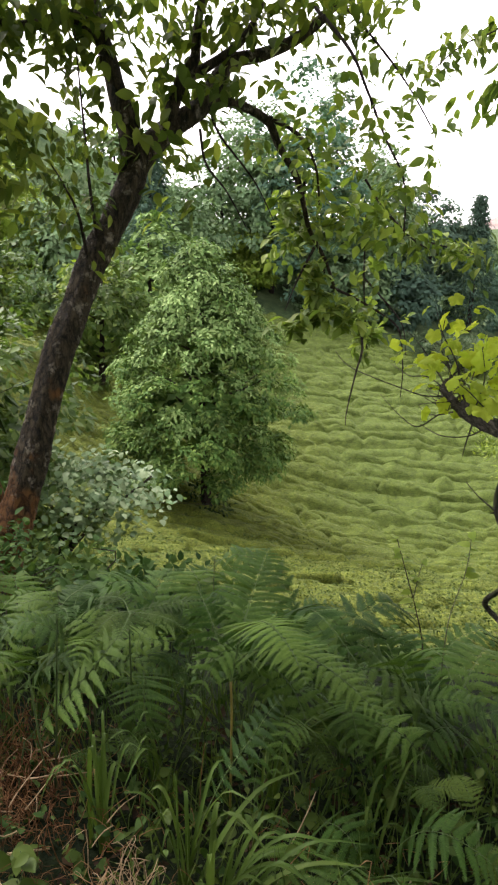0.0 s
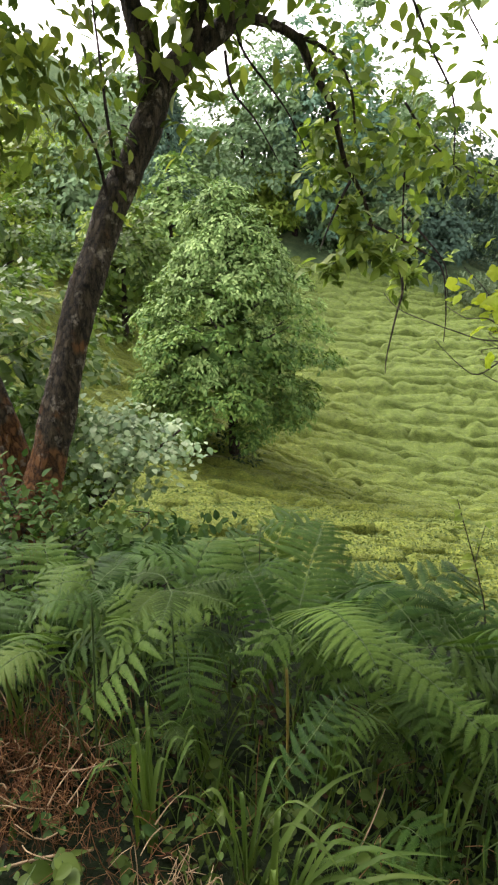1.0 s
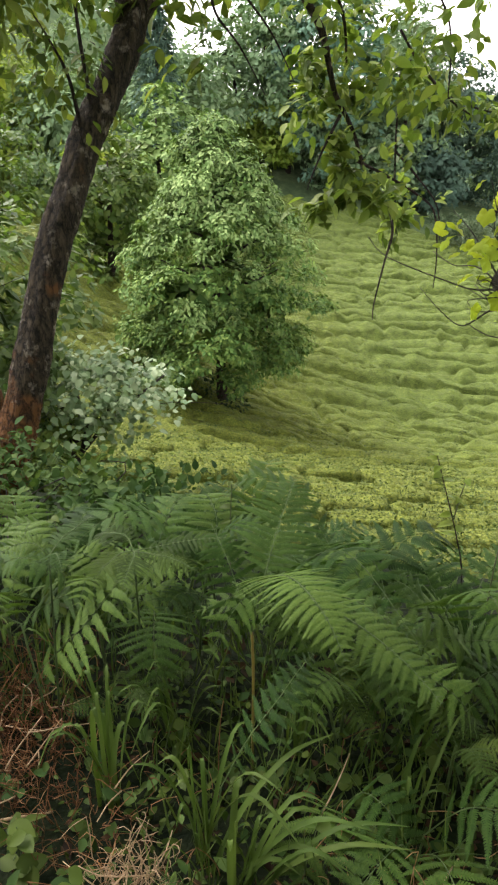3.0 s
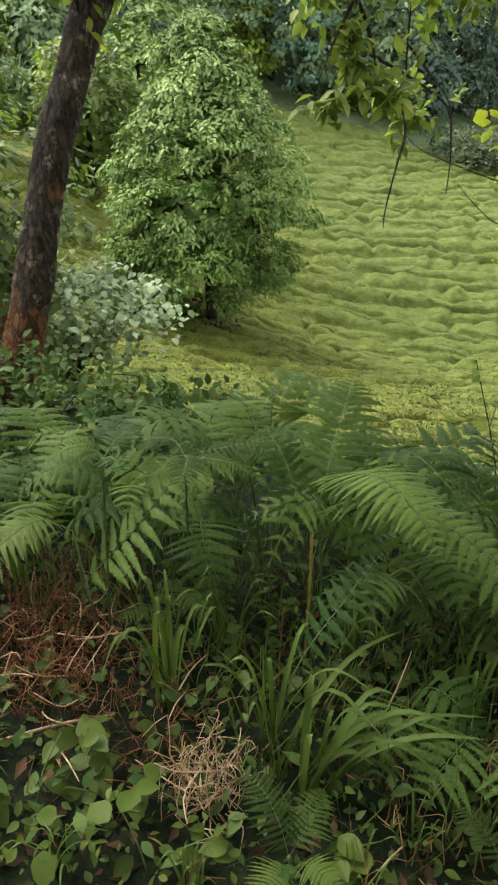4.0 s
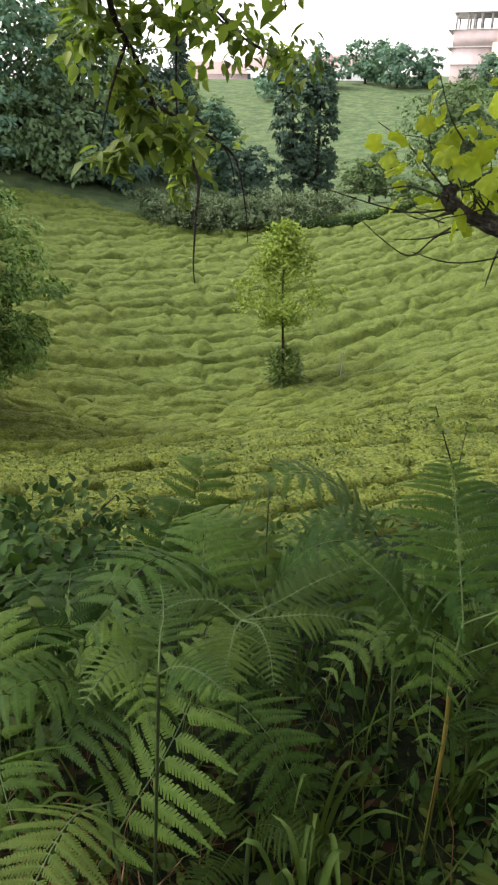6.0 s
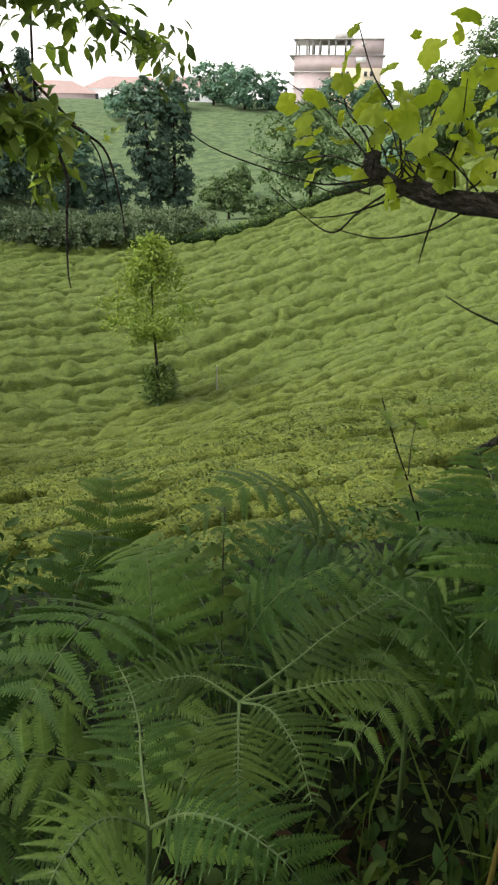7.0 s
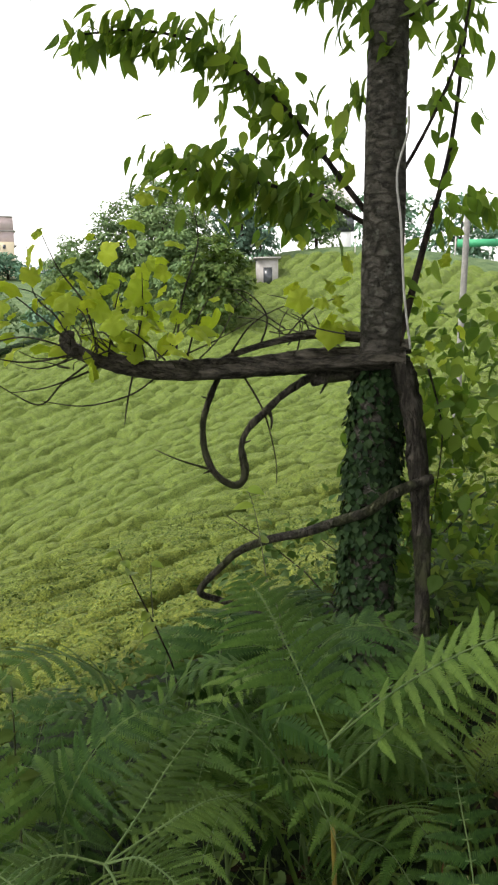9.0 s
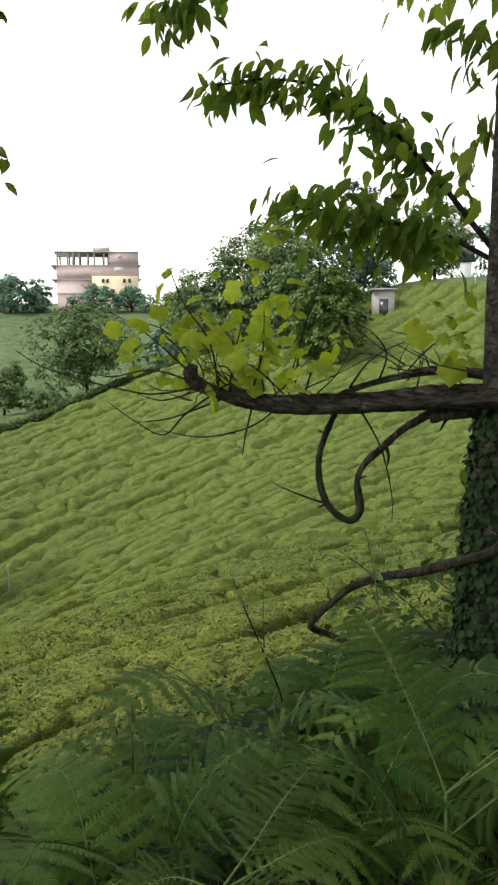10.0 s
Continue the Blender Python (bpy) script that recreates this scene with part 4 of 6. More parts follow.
def plum_tree():
    t = thing("leaning_tree", "leaning dark-barked fruit tree with mossy foot and drooping leafy branches", "tree", (-1.88, 4.42, -1.0))
    o = np.array([-1.88, 4.42, -1.0])

    def rel(pts):
        return [tuple(np.asarray(p) - o) for p in pts]
    trunk = [(-1.92, 4.36, -1.15), (-1.84, 4.46, -0.59), (-1.77, 4.56, -0.36), (-1.69, 4.7, -0.01), (-1.62, 4.84, 0.35), (-1.52, 5.01, 0.8), (-1.41, 5.16, 1.14), (-1.3, 5.29, 1.48), (-1.14, 5.43, 1.81), (-1.02, 5.56, 2.13), (-1.01, 5.64, 2.29)]
    part("trunk", tube(rel(trunk), 0.16, 0.1, 28, 150, 0.075, 3, 0.5), plum_bark, t, "dark scaly trunk with rusty moss at the foot")
    part("trunk", tube(rel([(-1.9, 4.4, -0.95), (-2.0, 4.6, -0.6), (-2.08, 4.75, -0.2), (-2.14, 4.8, 0.05), (-2.35, 4.95, 0.6), (-2.7, 5.2, 1.6)]), 0.16, 0.07, 14, 40, 0.07, 4), plum_bark, t, "second mossy stem forking from the foot")
    big = {
        "left": ([(-1.02, 5.58, 2.2), (-1.06, 5.66, 2.47), (-1.13, 5.68, 2.68), (-1.2, 5.72, 2.92), (-1.28, 5.75, 3.16), (-1.35, 5.77, 3.35), (-1.39, 5.82, 3.63), (-1.5, 5.9, 4.2)], 0.095, 0.05),
        "right": ([(-1.01, 5.6, 2.2), (-0.85, 5.74, 2.42), (-0.68, 5.84, 2.56), (-0.51, 5.94, 2.7), (-0.4, 6.06, 2.91), (-0.3, 6.16, 3.06), (-0.02, 6.24, 3.14), (0.3, 6.36, 3.32), (0.58, 6.51, 3.61), (0.9, 6.6, 4.0)], 0.1, 0.035),
        "middle": ([(-0.82, 5.72, 2.42), (-0.73, 5.73, 2.63), (-0.65, 5.78, 2.86), (-0.56, 5.81, 3.0), (-0.54, 5.85, 3.23), (-0.48, 5.9, 3.6)], 0.06, 0.03),
        "second": ([(-0.65, 5.78, 2.84), (-0.42, 5.91, 3.0), (-0.2, 6.06, 3.2), (-0.05, 6.23, 3.5)], 0.045, 0.02),
        "high": ([(-1.27, 5.73, 3.1), (-1.43, 5.56, 3.22), (-1.67, 5.38, 3.12), (-1.86, 5.23, 3.1), (-2.2, 5.0, 3.2)], 0.055, 0.02),
        "hanging": ([(-0.5, 5.95, 2.7), (-0.4, 6.01, 2.74), (-0.2, 6.13, 2.72), (0.01, 6.22, 2.62), (0.11, 6.29, 2.43), (0.27, 6.34, 2.19), (0.35, 6.39, 1.93), (0.41, 6.45, 1.74), (0.56, 6.5, 1.49), (0.68, 6.53, 1.18)], 0.045, 0.014),
        "hanging_b": ([(0.01, 6.2, 2.65), (0.28, 6.28, 2.52), (0.44, 6.42, 2.27), (0.49, 6.54, 1.94)], 0.022, 0.008),
    }
    for k, (pts, a, b) in enumerate(big.values()):
        part("limb", tube(rel(pts), a, b, 10, 36, 0.07, 10 + k), plum_bark, t)
    thin = [[(0.62, 6.52, 1.25), (0.9, 6.6, 1.12), (1.15, 6.6, 0.98), (1.3, 6.55, 0.84), (1.34, 6.45, 0.5), (1.32, 6.35, 0.24)],
            [(0.9, 6.5, 0.92), (0.94, 6.4, 0.7), (0.88, 6.3, 0.47), (0.8, 6.15, 0.15), (0.79, 6.1, 0.02)],
            [(0.35, 5.6, 3.3), (0.6, 5.38, 2.97), (0.73, 5.31, 2.7), (0.86, 5.22, 2.39), (1.01, 5.14, 2.08), (1.02, 5.03, 1.7)],
            [(-1.25, 5.26, 1.66), (-1.29, 5.27, 2.03), (-1.32, 5.31, 2.42), (-1.35, 5.34, 2.8), (-1.37, 5.35, 3.09)],
            [(-1.32, 5.22, 1.5), (-1.36, 5.18, 1.82), (-1.44, 5.13, 2.02), (-1.51, 5.07, 2.16)],
            [(-0.52, 5.8, 2.5), (-0.47, 5.76, 2.24), (-0.3, 5.7, 2.03), (-0.12, 5.62, 1.73)],
            [(-0.45, 5.95, 2.65), (-0.37, 5.93, 2.47), (-0.09, 5.95, 2.13), (0.08, 5.97, 1.82)],
            [(0.58, 6.5, 3.6), (0.8, 6.2, 3.3), (1.1, 6.0, 2.9), (1.35, 5.9, 2.5)],
            [(0.45, 6.4, 1.6), (0.3, 6.3, 1.3), (0.2, 6.2, 1.05)]]
    for k, pts in enumerate(thin):
        part("twig", tube(rel(pts), 0.014, 0.004, 6, 24, 0.08, 30 + k), twig_bark, t)
    up = big["left"][0], big["right"][0], big["high"][0], big["middle"][0], big["second"][0]
    crown = [(rel(p), s) for p, s in zip(up, (0.22, 0.3, 0.28, 0.14, 0.14))]
    crown += [(rel([(-2.0, 5.2, 3.4), (-1.6, 5.3, 3.3), (-0.9, 5.6, 3.55), (0.0, 5.9, 3.6), (0.8, 6.1, 3.5)]), 0.5),
              (rel([(-2.3, 5.0, 2.9), (-2.0, 5.0, 2.6), (-1.9, 5.0, 2.2), (-2.0, 4.9, 1.9)]), 0.4)]
    part("foliage", leaf_cloud(crown, 190, 0.2, 0.14, 51, 0.5), plum_leaf, t)
    # Crown enlarged overhead, mostly unseen, to keep skylight off the bank.
    P, O = crown_points(1500, (0.7, -0.1, 5.7), 4.2, 2.4, 58, (0.9, 0.9), inner=0.8)
    part("foliage", spray(P, O, 7, 0.18, 0.15, 0.08, 0.6, 59), plum_leaf, t, "leafy upper crown, widened out of view to shade the bank")
    part("foliage", leaf_cloud([(rel(thin[3]), 0.3), (rel(thin[4]), 0.3), (rel([(-1.5, 5.1, 2.2), (-1.75, 5.0, 2.5), (-1.9, 5.0, 2.0)]), 0.4)], 75, 0.11, 0.1, 53), plum_leaf, t)
    # Same tree's leaves in a yellower material: sunlight is put into their colour.
    part("foliage", leaf_cloud([(rel(big["hanging"][0][4:]), 0.45), (rel(big["hanging_b"][0]), 0.2), (rel(thin[2][2:]), 0.3), (rel(thin[7]), 0.3), (rel(thin[0][:3]), 0.12)], 95, 0.17, 0.12, 55, 0.3), yellow_leaf, t, "leaves of the hanging branches, sunlit yellow-green put into their colour")
    g = rng_of(57)

    def rosettes(centres, n, spread):
        """Clusters of leaves held level round the twig ends."""
        C = np.repeat(np.asarray(rel(centres)), n, 0)
        C = C + g.normal(0, spread, C.shape) * [1, 1, 0.6]
        return spray(C, g.normal(0, 1, C.shape) * [1, 1, 0.2], 7, 0.04, 0.14, 0.075, 0.2, int(g.integers(1e6)), 0.85, fine=True)
    tip = [(0.22, 6.2, 0.88), (0.38, 6.28, 0.98), (0.56, 6.34, 1.03), (0.7, 6.4, 1.05), (0.83, 6.3, 0.95), (0.5, 6.4, 1.2), (0.4, 6.45, 1.38)]
    high = [(0.3, 6.6, 1.75), (0.42, 6.7, 1.7), (0.55, 6.6, 1.85), (0.2, 6.5, 2.0), (0.45, 6.5, 2.2), (0.85, 6.5, 1.9), (1.05, 6.4, 1.7)]
    part("foliage", rosettes(tip, 6, 0.07), yellow_leaf, t, "leaves at the drooping branch end, coloured yellow-green as if sunlit")
    part("foliage", rosettes(high, 6, 0.1), yellow_leaf, t, "leaves along the hanging branch, coloured yellow-green as if sunlit")
    low = [[(0.9, 6.6, 2.2), (1.2, 6.75, 1.85), (1.6, 6.95, 1.66), (2.0, 7.15, 1.58), (2.25, 7.3, 1.5)], [(1.1, 6.7, 1.95), (1.35, 6.6, 1.7), (1.6, 6.55, 1.55)],
           [(0.95, 6.8, 1.9), (1.0, 7.1, 1.3), (1.06, 7.24, 0.8), (1.1, 7.3, 0.55)], [(1.0, 7.1, 1.3), (1.2, 7.1, 1.1), (1.4, 7.0, 0.85), (1.45, 6.95, 0.55)]]
    over = [(0.9, 6.6, 4.0), (1.6, 6.7, 3.9), (2.1, 6.7, 3.6), (1.95, 6.62, 3.42), (1.65, 6.55, 3.28), (1.4, 6.48, 3.07)]
    part("twig", tube(rel(over), 0.014, 0.004, 6, 28, 0.08, 64), twig_bark, t)
    part("foliage", leaf_cloud([(rel(over[3:]), 1.0)], 16, 0.05, 0.12, 65, 0.9), plum_leaf, t, "dark drooping leaves at a branch end")
    for k, pts in enumerate(low):
        part("twig", tube(rel(pts), 0.012, 0.004, 6, 24, 0.08, 60 + k), twig_bark, t)
    part("foliage", leaf_cloud([(rel(low[0]), 0.45), (rel(low[1]), 0.25), (rel(low[2][1:]), 0.3)], 75, 0.1, 0.11, 61, 0.7), plum_leaf, t, "dark drooping leaves over the tea")
    part("foliage", rosettes([(1.05, 7.25, 0.75), (1.0, 7.2, 0.9), (1.9, 7.1, 1.62)], 5, 0.08), yellow_leaf, t)


plum_tree()


# ---- the ivy-clad post tree and the old vine ----
def big_leaf(length, width, seed, droop=0.25, n=7):
    """A pointed leaf blade with midrib fold, drooping tip and wavy rim."""
    g = rng_of(seed)
    t = np.linspace(0, 1, n)
    w = width * 0.5 * np.sin(np.pi * t ** 0.75) ** 0.9 * (1 + g.normal(0, 0.05, n))
    w[0], w[-1] = 0.002, 0.001
    z = -droop * length * t ** 2
    row = lambda q, up: np.stack([t * length, w * q, z + up * w], 1)
    V = np.concatenate([row(1, 0.25), row(0.5, 0.1), row(0, 0), row(-0.5, 0.1), row(-1, 0.25 + 0.1 * g.normal())])
    i, j = np.meshgrid(np.arange(4), np.arange(n - 1), indexing="ij")
    F = np.stack([i * n + j, i * n + j + 1, (i + 1) * n + j + 1, (i + 1) * n + j], -1).reshape(-1, 4)
    return V, F


def lobed_leaf(size, seed):
    """A vine leaf: five shallow lobes, a heart-shaped base, slightly cupped."""
    g = rng_of(seed)
    n = 30
    a = np.linspace(-np.pi, np.pi, n, endpoint=False)
    r = size * 0.5 * (0.87 + 0.065 * np.cos(5 * a) + 0.035 * np.cos(15 * a) + 0.12 * np.exp(-(a / 0.25) ** 2) - 0.35 * np.exp(-((np.abs(a) - np.pi) / 0.3) ** 2)) * (1 + g.normal(0, 0.02, n))
    rim = np.stack([r * np.cos(a) + size * 0.42, r * np.sin(a), 0.05 * size * np.cos(2 * a) - 0.45 * r * r / size], 1)
    mid = np.stack([0.5 * r * np.cos(a) + size * 0.42, 0.5 * r * np.sin(a), 0.05 * size * np.cos(5 * a)], 1)
    V = np.concatenate([rim, mid, [[size * 0.42, 0, 0.0]]])
    j = np.arange(n)
    F = np.stack([j, (j + 1) % n, n + (j + 1) % n, n + j], 1)
    k = np.arange(0, n, 2)
    F = np.concatenate([F, np.stack([n + k, n + (k + 1) % n, n + (k + 2) % n, np.full_like(k, 2 * n)], 1)])
    return V, F


def set_leaf(p, d, up):
    """The pose of a leaf at p that points along d, with its upper side towards up."""
    d = unit(d)
    y = unit(np.cross(up, d))
    z = np.cross(d, y)
    m = Matrix(((d[0], y[0], z[0], p[0]), (d[1], y[1], z[1], p[1]), (d[2], y[2], z[2], p[2]), (0, 0, 0, 1)))
    return m


def post_tree():
    t = thing("ivy_clad_tree", "straight grey-barked tree with ivy on its foot and drooping leaves", "tree")
    part("trunk", tube([(1.2, 2.22, -0.8), (1.24, 2.24, -0.18), (1.34, 2.3, 0.35), (1.46, 2.32, 0.87), (1.53, 2.35, 1.16), (1.59, 2.37, 1.46), (1.66, 2.4, 1.76), (1.72, 2.42, 2.05), (1.84, 2.48, 2.7), (1.95, 2.55, 4.2)], 0.084, 0.07, 18, 70, 0.03, 61), grey_bark, t)
    bough = [[(1.56, 2.4, 1.38), (1.57, 2.52, 1.52), (1.58, 2.63, 1.65), (1.57, 2.79, 1.83), (1.55, 2.92, 1.95), (1.5, 3.1, 2.07), (1.44, 3.35, 2.14), (1.38, 3.6, 2.15)],
             [(1.56, 2.41, 1.36), (1.54, 2.61, 1.47), (1.52, 2.78, 1.52), (1.48, 3.01, 1.58), (1.44, 3.23, 1.62)],
             [(1.47, 2.26, 0.93), (1.57, 2.25, 1.1), (1.7, 2.24, 1.32), (1.88, 2.21, 1.68), (2.08, 2.22, 2.23), (2.2, 2.2, 2.7)],
             [(1.66, 2.36, 1.5), (1.75, 2.26, 1.73), (1.88, 2.2, 1.98), (1.97, 2.18, 2.25)],
             [(1.76, 2.44, 2.2), (1.62, 2.55, 2.52), (1.52, 2.8, 2.7), (1.42, 3.1, 2.74), (1.33, 3.34, 2.62), (1.25, 3.55, 2.47), (1.2, 3.68, 2.38)],
             [(1.75, 2.38, 2.1), (1.9, 2.3, 2.2), (2.1, 2.4, 2.3)]]
    rad = (0.012, 0.01, 0.017, 0.009, 0.014, 0.01)
    for k, pts in enumerate(bough):
        part("branch", tube(pts, rad[k], 0.004, 7, 26, 0.06, 70 + k), twig_bark, t)
    g = rng_of(81)
    kinds = [mesh_of("leaf", *big_leaf(0.084, 0.036, 90 + k, 0.4), cherry_leaf) for k in range(6)]
    lines = [(bough[0][2:], 0.055, 92), (bough[1][1:], 0.075, 88), (bough[2][1:], 0.06, 24), (bough[3][1:], 0.05, 16), (bough[4][4:], 0.055, 34), ([(1.68, 2.42, 2.0), (1.62, 2.5, 2.14), (1.58, 2.6, 2.2)], 0.05, 22), (bough[5], 0.08, 22),
             ([(1.66, 2.5, 1.9), (1.68, 2.62, 1.75)], 0.05, 14), ([(1.8, 2.2, 1.4), (2.0, 2.15, 1.5), (2.1, 2.1, 1.45)], 0.05, 16)]
    for pts, sp, n in lines:
        C = smooth_line(pts, int(n * 2.1))
        T = unit(np.gradient(C, axis=0))
        for c, along in zip(C, T):
            p = c + g.normal(0, sp, 3) * [0.8, 1, 0.7]
            d = along * 0.55 + np.array([g.normal(0, 0.4), g.normal(0, 0.4), -0.75 - 0.5 * g.random()])
            shared("leaf", kinds[g.integers(6)], t, set_leaf(p, d, g.normal(0, 1, 3) + [0, 0, 0.3]) @ Matrix.Scale(g.uniform(0.75, 1.2), 4))
    # Mostly unseen crown, made wide so that it shades the bank below.
    P, O = crown_points(900, (1.9, 1.9, 4.3), 2.6, 2.4, 87, (0.9, 0.9), inner=0.8)
    part("foliage", spray(P, O, 7, 0.16, 0.14, 0.07, 0.6, 88), cherry_leaf, t, "leafy upper crown, widened out of view to shade the bank")
    line = smooth_line([(1.22, 2.23, -0.5), (1.27, 2.28, 0.04), (1.34, 2.3, 0.35), (1.4, 2.31, 0.59), (1.47, 2.32, 0.9)], 3600)
    a = g.random(3600) * 6.283
    O = np.stack([np.cos(a), np.sin(a), 0 * a], 1)
    P = line + O * (0.079 + 0.026 * g.random((3600, 1)))
    part("ivy", leaves(P, O * 0.3 + [0, 0, -1] + g.normal(0, 0.35, (3600, 3)), O + [0, 0, 0.3] + g.normal(0, 0.3, (3600, 3)), g.uniform(0.022, 0.042, 3600), g.uniform(0.02, 0.04, 3600)), ivy_leaf, t, "dark ivy clinging to the foot of the trunk")
    g2 = rng_of(83)
    C = np.concatenate([smooth_line(bough[0][2:], 40), smooth_line(bough[1][1:], 46), smooth_line(bough[4][5:], 12)])
    part("foliage", spray(C + g2.normal(0, 0.05, C.shape), g2.normal(0, 1, C.shape), 3, 0.06, 0.1, 0.045, 0.9, 84, fine=True), cherry_leaf, t)
    part("wire", tube([(1.40, 2.19, 0.93), (1.40, 2.22, 1.12), (1.43, 2.25, 1.35), (1.46, 2.28, 1.52), (1.5, 2.26, 1.66), (1.545, 2.275, 1.75)], 0.0045, 0.0045, 6, 40), plain_material("grey_wire", (0.3, 0.28, 0.26), (0.42, 0.4, 0.38), 30, 0.6), t, "pale grey cord tied along the trunk")


post_tree()


def old_vine():
    t = thing("grapevine", "gnarled old grapevine with a twisted bare arm and yellow-green leaves", "grapevine")
    part("stem", tube([(1.25, 2.04, -0.7), (1.28, 2.07, 0.0), (1.31, 2.09, 0.25), (1.355, 2.13, 0.48), (1.355, 2.15, 0.659), (1.340, 2.17, 0.792), (1.327, 2.203, 0.894)], 0.022, 0.032, 12, 70, 0.28, 101), vine_bark, t)
    part("stem", tube([(1.3, 2.085, 0.18), (1.345, 2.105, 0.42), (1.385, 2.14, 0.62), (1.4, 2.19, 0.76), (1.41, 2.26, 0.88)], 0.014, 0.028, 10, 40, 0.2, 102), vine_bark, t)
    part("arm", tube([(1.338, 2.185, 0.897), (1.319, 2.258, 0.894), (1.364, 2.436, 0.869), (1.34, 2.61, 0.85), (1.27, 2.78, 0.835), (1.2, 2.95, 0.825), (1.12, 3.15, 0.83), (1.06, 3.32, 0.87), (1.03, 3.43, 0.92), (1.05, 3.46, 0.97)], 0.029, 0.024, 18, 130, 0.2, 103), vine_arm_bark, t, "thick twisted horizontal arm with a sawn end")
    part("arm", tube([(1.5, 2.22, 0.93), (1.44, 2.4, 0.9), (1.39, 2.56, 0.892), (1.32, 2.73, 0.872), (1.24, 2.92, 0.862), (1.15, 3.11, 0.856), (1.08, 3.28, 0.89)], 0.024, 0.013, 12, 80, 0.26, 104), vine_arm_bark, t)
    part("arm", tube([(1.48, 2.4, 0.96), (1.42, 2.56, 0.97), (1.37, 2.7, 0.94), (1.32, 2.83, 0.9), (1.28, 2.91, 0.86)], 0.018, 0.012, 8, 30, 0.14, 105), vine_arm_bark, t)
    part("burl", tube([(1.45, 2.28, 0.87), (1.4, 2.42, 0.83), (1.38, 2.5, 0.81), (1.37, 2.55, 0.79)], 0.035, 0.014, 10, 20, 0.2, 106), vine_bark, t)
    part("loop", tube([(1.26, 2.89, 0.82), (1.25, 2.93, 0.73), (1.21, 2.94, 0.63), (1.18, 2.91, 0.52), (1.18, 2.86, 0.44), (1.2, 2.79, 0.405), (1.22, 2.76, 0.45), (1.23, 2.78, 0.55), (1.25, 2.76, 0.62), (1.29, 2.71, 0.68), (1.33, 2.66, 0.74), (1.37, 2.58, 0.8), (1.4, 2.5, 0.84)], 0.0105, 0.014, 10, 90, 0.24, 107), vine_bark, t, "bare branch hanging in a loop below the arm")
    for k, (p, d) in enumerate([((1.25, 2.93, 0.72), (-0.01, 0.035, 0.01)), ((1.18, 2.88, 0.46), (-0.02, 0.03, -0.015)), ((1.23, 2.78, 0.56), (0.02, -0.03, 0.015)), ((1.4, 2.5, 0.8), (0.0, 0.03, -0.05))]):
        part("spur", tube([p, tuple(np.add(p, np.multiply(d, 0.6))), tuple(np.add(p, d))], 0.006, 0.002, 6, 6, 0.1, 160 + k), vine_bark, t)
    part("spur", tube([(1.3, 2.7, 0.69), (1.31, 2.69, 0.65), (1.32, 2.7, 0.61)], 0.008, 0.003, 6, 8, 0.1, 108), vine_bark, t)
    part("branch", tube([(1.37, 2.09, 0.48), (1.229, 2.174, 0.455), (1.199, 2.254, 0.384), (1.246, 2.386, 0.311), (1.3, 2.55, 0.22), (1.27, 2.68, 0.18), (1.24, 2.8, 0.12), (1.22, 2.88, 0.04), (1.2, 2.95, -0.04), (1.23, 2.98, -0.1), (1.27, 2.9, -0.13), (1.3, 2.7, -0.17)], 0.019, 0.012, 10, 60, 0.1, 109), vine_bark, t, "low bare branch bent down to the ferns")
